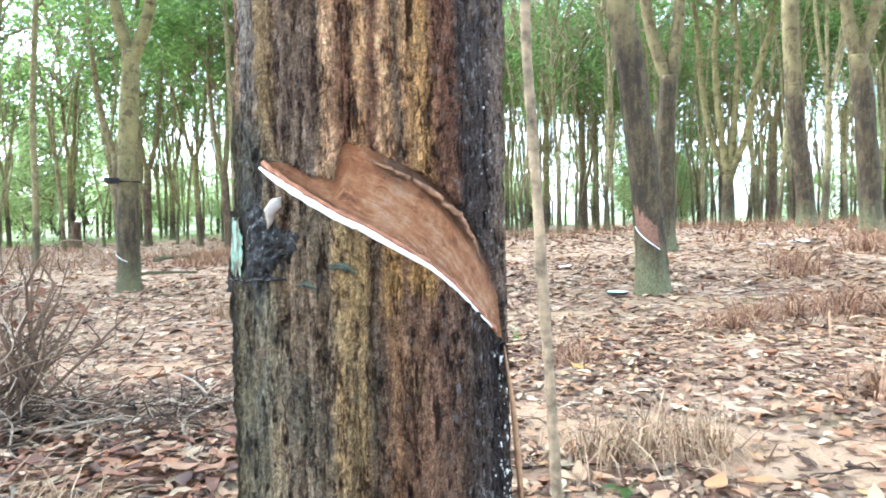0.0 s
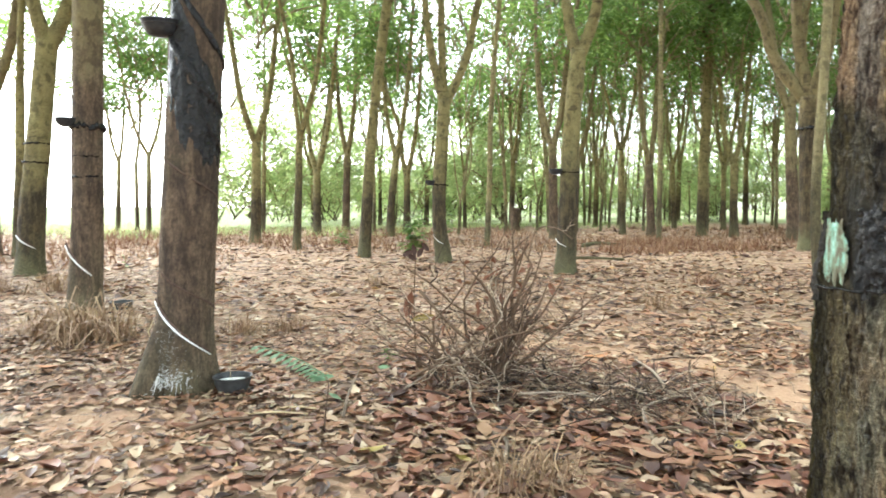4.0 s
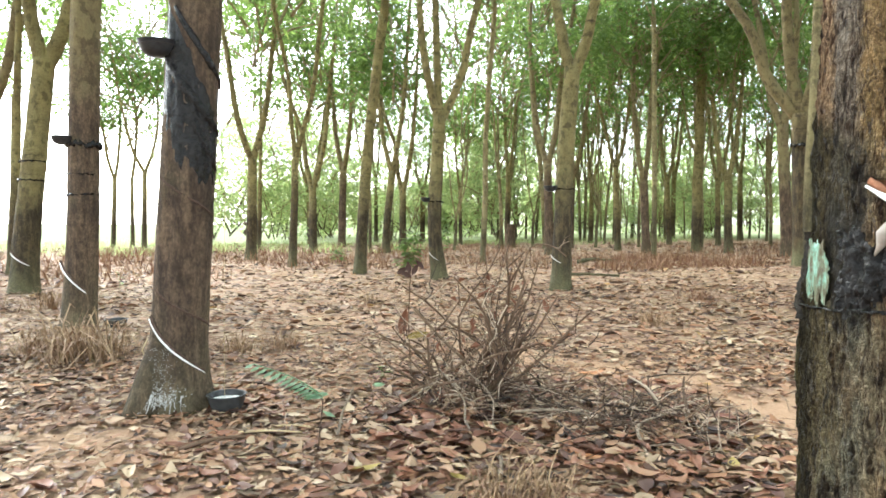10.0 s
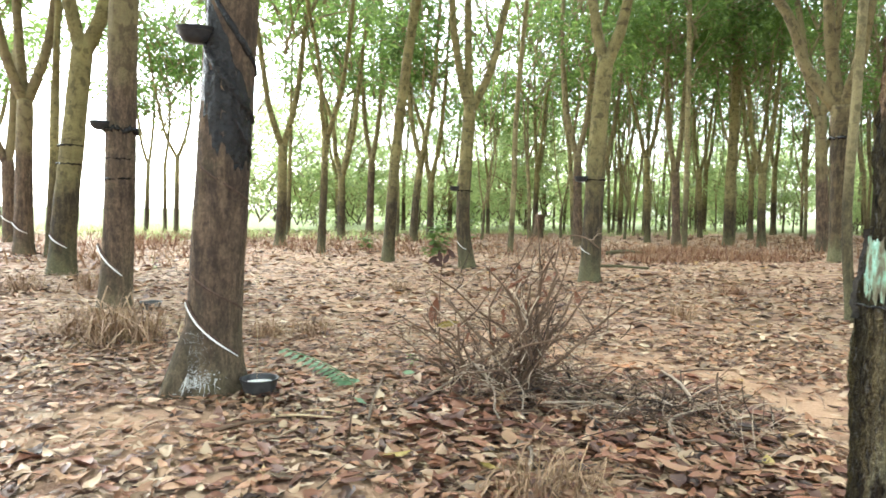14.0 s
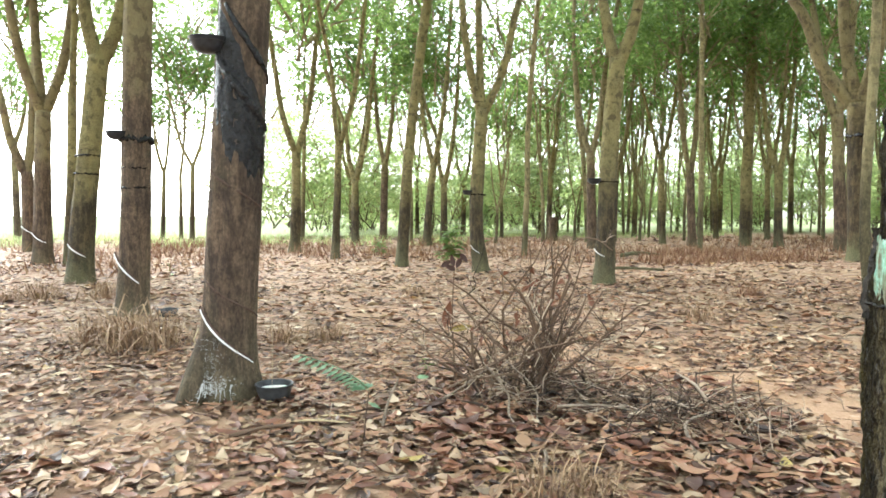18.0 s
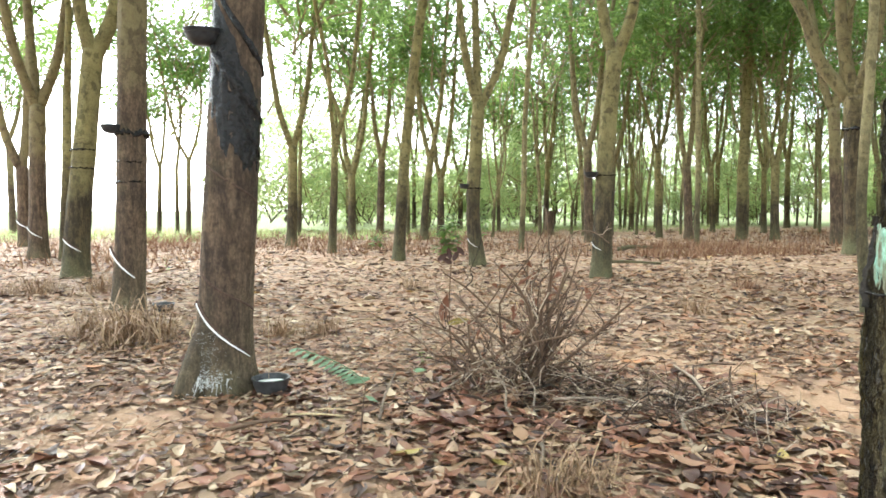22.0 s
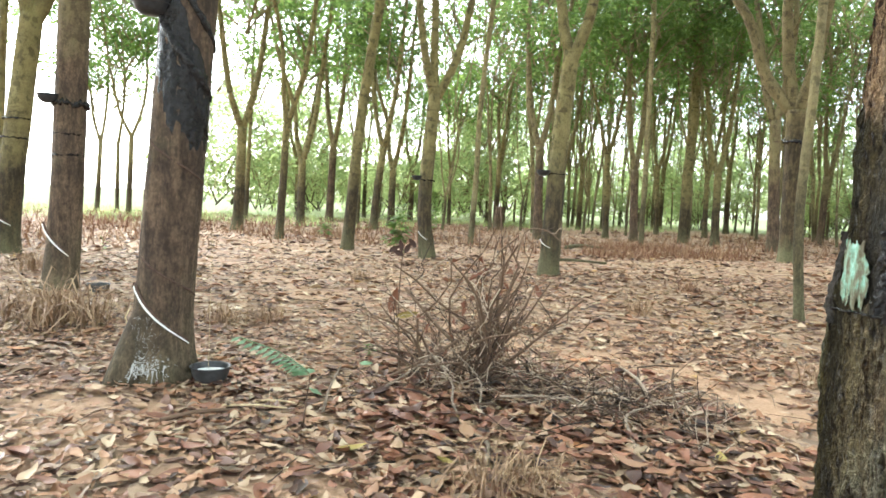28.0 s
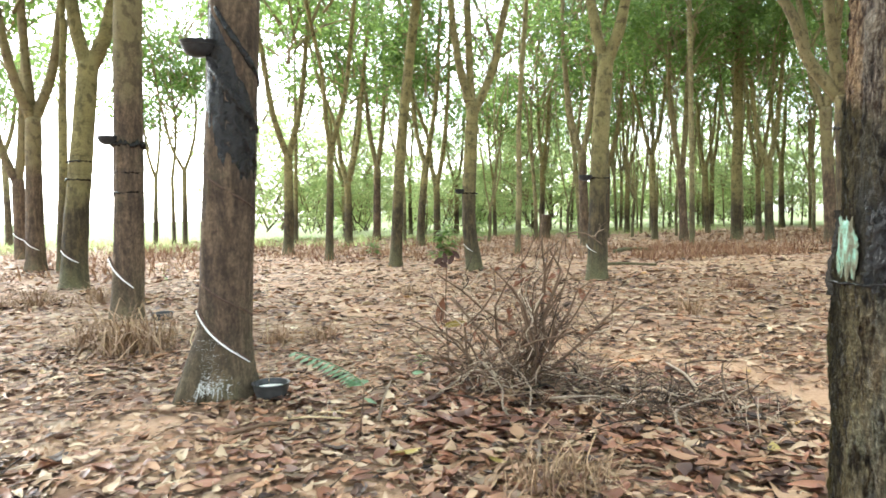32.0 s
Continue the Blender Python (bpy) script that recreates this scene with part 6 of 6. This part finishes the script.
def build_seedling():
    bx, by = -0.45, 2.46
    s = base_at("green_seedling", pose(bx, by, gz(bx, by)), "small green seedling with one feathery frond on a bare stem", "seedling")
    g = Geo()
    rib = spline([(-0.015, 0, -0.01), (-0.005, 0, 0.1), (0.004, 0, 0.19), (-0.02, 0.005, 0.222), (-0.11, 0.012, 0.275), (-0.26, 0.02, 0.325)], 30)
    g.tube(rib[:13], [0.0032 - 0.0001 * i for i in range(13)], 6)
    part("stem", g.mesh("stem", plain("seedling_stem", (0.1, 0.06, 0.04), 0.7)), s, "thin brown stem")
    g = Geo()
    g.tube(rib[12:], [0.0018] * 18, 5)
    frond = part("frond", g.mesh("frond", FERN), s, "arching green frond")
    for k in range(13, 30):
        for side in (-1, 1):
            p = rib[k]
            d = (rib[min(k + 1, 29)] - rib[k - 1]).normalized()
            o = Vector((-d.y, d.x, 0)).normalized() * side
            L = 0.062 * math.sin(math.pi * (0.25 + 0.65 * (k - 13) / 17)) + 0.014
            tip = p + (d * 0.6 + o * 0.75 + Vector((0, 0, -0.5))).normalized() * L
            w = (tip - p).cross(Vector((0, 0, 1))).normalized() * 0.016
            m = p.lerp(tip, 0.5)
            gg = Geo()
            gg.add([p, m + w, tip, m - w, m + Vector((0, 0, 0.003))], [(0, 1, 4), (1, 2, 4), (2, 3, 4), (3, 0, 4)])
            part("leaflet", gg.mesh("leaflet", FERN, False), frond)
    # one small leaf low on the stem
    gg = Geo()
    p, tip = Vector((0.0, 0, 0.15)), Vector((0.055, -0.02, 0.13))
    w = Vector((0.004, 0.011, 0.004))
    gg.add([p, p.lerp(tip, 0.5) + w, tip, p.lerp(tip, 0.5) - w], [(0, 1, 2), (0, 2, 3)])
    part("leaf", gg.mesh("leaf", FERN, False), s)


build_seedling()


def big_leaf(x, y, z, L, W, yaw, material, label, tilt=0.0, roll=0.0, group=""):
    v, f = [], []
    n = 9
    for i in range(n):
        u = i / (n - 1)
        w = W * 0.5 * math.sin(math.pi * u ** 0.85) ** 0.8 if 0 < i < n - 1 else 0.001
        zc = 0.12 * L * (2 * u - 1) ** 2
        v += [(L * (u - 0.5), -w, zc + w * 0.35), (L * (u - 0.5), 0, zc), (L * (u - 0.5), w, zc + w * 0.3)]
    for i in range(n - 1):
        for j in range(2):
            f.append((i * 3 + j, i * 3 + j + 1, i * 3 + j + 4, i * 3 + j + 3))
    g = Geo()
    g.add(v, f)
    return thing("fallen_leaf", g.mesh("fallen_leaf", material), pose(x, y, z, roll, tilt, yaw), label, "leaf", group)


def lay(x, y, L, W, yaw, material, label):
    big_leaf(x, y, gz(x, y) + 0.022, L, W, yaw, material, label, group="bright fallen leaves")


lay(0.51, 2.28, 0.16, 0.06, -25, ORANGE, "large orange-brown fallen leaf on the litter")
lay(-0.26, 2.2, 0.11, 0.045, 30, YELLOW, "yellow fallen leaf on the litter")
lay(0.05, 2.12, 0.09, 0.035, -50, YELLOW, "yellow fallen leaf on the litter")
lay(1.0, 2.2, 0.1, 0.04, 70, YELLOW, "yellow fallen leaf on the litter")
lay(-2.0, 3.35, 0.12, 0.05, 10, ORANGE, "yellow-orange fallen leaf on the litter")
lay(0.86, 3.6, 0.17, 0.075, 20, ORANGE, "orange-brown fallen leaf on the sand")
lay(1.86, 0.98, 0.14, 0.06, 15, ORANGE, "orange fallen leaf on the sandy track")
lay(1.98, 0.92, 0.1, 0.045, -20, ORANGE, "tan-orange fallen leaf on the sandy track")
lay(1.35, 1.55, 0.15, 0.06, 60, ORANGE, "tan fallen leaf near the big trunk")
def caught_leaf(x, y, z, L, W, turn, yaw, material, label):
    ob = big_leaf(x, y, z, L, W, 0, material, label)
    ob.matrix_basis = pose(x, y, z, 90, 0, yaw) @ pose(0, 0, 0, 0, 0, turn)


caught_leaf(-0.165, 3.1, 0.39, 0.13, 0.045, 78, 15, RUST, "rust-brown dead leaf caught in the shrub")
caught_leaf(-0.1, 3.08, 0.33, 0.11, 0.03, 10, 10, YELLOW, "small yellow-green leaf caught in the shrub")
caught_leaf(0.51, 3.1, 0.46, 0.075, 0.032, 120, 20, RUST, "brown dead leaf hanging on the shrub")
for bx, bz, tn in ((-0.17, 0.625, 30), (-0.14, 0.64, 100), (-0.11, 0.63, 60), (-0.085, 0.655, 135), (-0.15, 0.605, 160)):
    caught_leaf(bx, 3.2, bz, 0.06, 0.026, tn, 30 * bz * tn % 50 - 25, DEEP_RUST, "dark curled dead leaf at the shrub's tip")
thin_stick("shrub_shoot", [(-0.12, 3.12, 0.02), (-0.14, 3.17, 0.35), (-0.13, 3.2, 0.64)], 0.004, DEAD_TWIG, "thin dead shoot carrying a few dry leaves", "twig")
caught_leaf(-0.27, 2.98, 0.12, 0.06, 0.02, 5, -10, FERN, "small green leaf beside the dead shrub")

thin_stick("dry_stick", [(-0.8, 2.6, 0.024), (-0.68, 2.6, 0.03), (-0.55, 2.595, 0.024)], 0.0055, STRAW, "straw-coloured dry stick lying on leaves", "stick")
thin_stick("dry_stick", [(-0.69, 2.68, 0.02), (-0.6, 2.68, 0.026), (-0.53, 2.67, 0.022)], 0.0055, STRAW, "straw-coloured dry stick lying on leaves", "stick")
thin_stick("dry_stick", [(-0.97, 2.42, 0.02), (-0.85, 2.49, 0.035), (-0.72, 2.56, 0.022)], 0.009, DEAD_TWIG, "brown dry stick lying on leaves", "stick")
thin_stick("dry_stick", [(-0.41, 2.6, 0.01), (-0.39, 2.62, 0.1), (-0.35, 2.65, 0.19)], 0.006, PALE_STICK, "grey dry stick leaning in the litter", "stick")
thin_stick("dry_stick", [(-0.3, 2.7, 0.02), (-0.16, 2.78, 0.08), (0.02, 2.92, 0.17)], 0.0075, PALE_STICK, "pale straight branch leaning on the dead shrub", "stick")
thin_stick("dry_stick", [(0.15, 2.5, 0.02), (0.1, 2.6, 0.06), (0.1, 2.76, 0.11), (0.0, 2.95, 0.2)], 0.006, PALE_STICK, "pale bent branch hanging out of the dead shrub", "stick")
thin_stick("dry_stick", [(0.25, 2.52, 0.02), (0.21, 2.6, 0.05), (0.22, 2.76, 0.12), (0.1, 2.9, 0.22)], 0.005, PALE_STICK, "pale bent branch hanging out of the dead shrub", "stick")
thin_stick("dry_stick", [(0.3, 2.7, 0.07), (0.5, 2.66, 0.085), (0.7, 2.6, 0.06)], 0.007, PALE_STICK, "pale straight branch lying on the brushwood", "stick")
thin_stick("dry_stick", [(0.72, 2.22, 0.02), (0.725, 2.32, 0.05), (0.75, 2.45, 0.085), (0.88, 2.54, 0.1)], 0.0085, PALE_STICK, "pale bent dead branch lying on leaves", "stick")
thin_stick("dry_stick", [(0.18, 2.1, 0.02), (0.2, 2.25, 0.035), (0.14, 2.4, 0.03)], 0.01, PALE_STICK, "pale bent dead branch lying on leaves", "stick")
thin_stick("fallen_branch", [(3.2, 14.0, 0.05), (3.6, 14.2, 0.09), (4.1, 14.3, 0.05)], 0.05, BARK, "short fallen branch on the ground", "branch")
thin_stick("fallen_branch", [(1.9, 10.2, 0.04), (2.4, 10.4, 0.06), (3.0, 10.3, 0.04)], 0.03, BARK, "short fallen branch on the ground", "branch")

# broken stump among the far trees
g = trunk_mesh([(0, 0, -0.1), (0, 0, 0.4), (0.02, 0, 0.85)], 0.17, 0.15, 20, 14, 4.2, 0.3, 0.12)
thing("tree_stump", g.mesh("tree_stump", BARK_GREY), pose(3.06, 24.0, gz(3.06, 24)), "grey broken-off tree stump", "stump")


# ---- green edge of the plantation ----
EDGE = [crown_meshes(40 + i, 80, 16, 2.1, 0.7, 5.5, LEAF_SHRUB, 0.2, 12) for i in range(3)]


def edge_bushes():
    rnd = random.Random(12)
    for k in range(170):
        az = rnd.uniform(-19, 88) if k < 128 else rnd.uniform(30, 88)
        if az > 38 and k % 3 == 0:
            continue
        east = az > 8
        d = rnd.uniform(33, 52) if east else rnd.uniform(26, 42) if az > -4 else rnd.uniform(27, 33)
        x, y = d * math.sin(radians(az)), d * math.cos(radians(az))
        wood, leaf = EDGE[k % 3]
        s = rnd.uniform(0.55, 1.05) if east else rnd.uniform(0.75, 1.25)
        if east and rnd.random() < 0.4:
            s = rnd.uniform(1.0, 1.35)
        b = base_at("green_bush", pose(x, y, gz(x, y), 0, 0, rnd.uniform(0, 360)) @ Matrix.Scale(s, 4), "leafy green bush at the plantation's edge", "bush", "bushes at the edge")
        part("crown_wood", wood, b)
        part("foliage", leaf, b)


edge_bushes()
HEDGE = [crown_meshes(140 + i, 120, 10, 1.6, 0.2, 1.7, LEAF_SHRUB, 0.22, 14) for i in range(2)]


def hedge():
    rnd = random.Random(44)
    for k in range(64):
        az = rnd.uniform(-13, 42) if k < 48 else rnd.uniform(42, 86)
        d = rnd.uniform(36, 50)
        x, y = d * math.sin(radians(az)), d * math.cos(radians(az))
        wood, leaf = HEDGE[k % 2]
        b = base_at("low_bush", pose(x, y, gz(x, y), 0, 0, rnd.uniform(0, 360)) @ Matrix.Scale(rnd.uniform(0.6, 1.3), 4), "low spreading green bush at the field's edge", "bush", "low bushes at the field")
        part("crown_wood", wood, b)
        part("foliage", leaf, b)


hedge()

# ---- small things ----
def band(tree, x, y, r, z, off, seed, width=0.012):
    """A ring of old tar and wire left round a trunk."""
    rnd = random.Random(seed)
    ac, tw = facing(x, y)
    g = Geo()
    pts = [p + ac * off for p in helix(r, -180, 180, z, z + rnd.uniform(-0.03, 0.03), ac, tw, 40, 0.0)]
    g.tube([p + Vector((0, 0, rnd.gauss(0, width * 0.5))) for p in pts], [width * rnd.choice((0.5, 0.8, 1.2, 1.6)) for _ in pts], 8, True, 0.7, rnd)
    part("tar_band", g.mesh("tar_band", TAR), tree, "ragged ring of old black tar")


band(TREES["C"], -2.97, 5.6, 0.118, 1.52, 0.07, 1, 0.02)
band(TREES["C"], -2.97, 5.6, 0.117, 1.08, 0.055, 2, 0.007)
band(TREES["C"], -2.97, 5.6, 0.118, 1.27, 0.06, 3, 0.006)
band(TREES["D"], -5.02, 8.3, 0.147, 1.4, 0.1, 4, 0.008)
band(TREES["D"], -5.02, 8.3, 0.143, 1.62, 0.12, 5, 0.008)
band(TREES["F"], 0.17, 10.2, 0.112, 1.2, -0.06, 7, 0.008)
band(TREES["G"], 1.7, 8.5, 0.124, 1.3, 0.035, 9, 0.008)
band(TREES["H"], 6.55, 11.35, 0.17, 2.1, -0.06, 10, 0.02)


def weed(x, y, h, leaves, seed, label, size=1.0):
    rnd = random.Random(seed)
    w = base_at("green_weed", pose(x, y, gz(x, y)), label, "weed", "small green weeds")
    g = Geo()
    run = spline([(0, 0, -0.01), (rnd.uniform(-0.02, 0.02), 0.01, h * 0.5), (rnd.uniform(-0.04, 0.04), 0, h)], 10)
    g.tube(run, [0.0022 * (1 - 0.06 * i) for i in range(10)], 5)
    part("stem", g.mesh("stem", LEAF), w)
    for k in range(leaves):
        p = run[3 + k % 7]
        a, L = rnd.uniform(0, 6.28), rnd.uniform(0.05, 0.1) * size
        d = Vector((math.cos(a), math.sin(a), rnd.uniform(-0.2, 0.4))).normalized()
        o = Vector((-d.y, d.x, 0)).normalized() * L * 0.22
        tip, mid = p + d * L - Vector((0, 0, L * 0.2)), p + d * L * 0.5
        gg = Geo()
        gg.add([p, mid + o, tip, mid - o, mid - Vector((0, 0, 0.004))], [(0, 1, 4), (1, 2, 4), (2, 3, 4), (3, 0, 4)])
        part("leaf", gg.mesh("leaf", LEAF, False), w)


for i, (x, y, h, n) in enumerate(((-0.3, 3.52, 0.09, 6), (2.85, 2.95, 0.12, 7), (1.66, 1.12, 0.04, 3), (4.55, 2.4, 0.14, 8), (-4.0, 8.6, 0.22, 9), (5.5, 4.1, 0.45, 14), (-3.6, 8.9, 0.2, 8))):
    weed(x, y, h, n, 70 + i, "small green weed growing through the litter")


for i, (x, y, h) in enumerate(((-0.3, 10.5, 0.6), (-0.2, 10.6, 0.8), (-0.4, 10.6, 0.5), (-0.25, 10.4, 0.7), (0.45, 16.5, 0.8), (-1.9, 14.0, 0.3))):
    weed(x, y, h, 44, 90 + i, "leafy green seedling at a trunk's foot", 2.6)


def scrap(x, y, s, yaw):
    g = Geo()
    v = [(s * (i / 5 - 0.5), s * 0.6 * (j / 3 - 0.5), 0.02 + 0.025 * noise.noise(Vector((i * 0.9 + yaw, j * 0.9, x)))) for i in range(6) for j in range(4)]
    g.add(v, [(i * 4 + j, (i + 1) * 4 + j, (i + 1) * 4 + j + 1, i * 4 + j + 1) for i in range(5) for j in range(3)])
    thing("plastic_scrap", g.mesh("plastic_scrap", PAPER), pose(x, y, gz(x, y), 0, 0, yaw), "crumpled white plastic scrap on the leaves", "scrap", "white scraps")


scrap(6.1, 5.6, 0.22, 20)
scrap(9.3, 4.3, 0.3, 70)
scrap(8.9, 4.6, 0.2, 120)
milk_bowl(-2.62, 5.52, 0.09, 0.07, "dark plastic bowl standing behind the tapped trunk", 0.5)
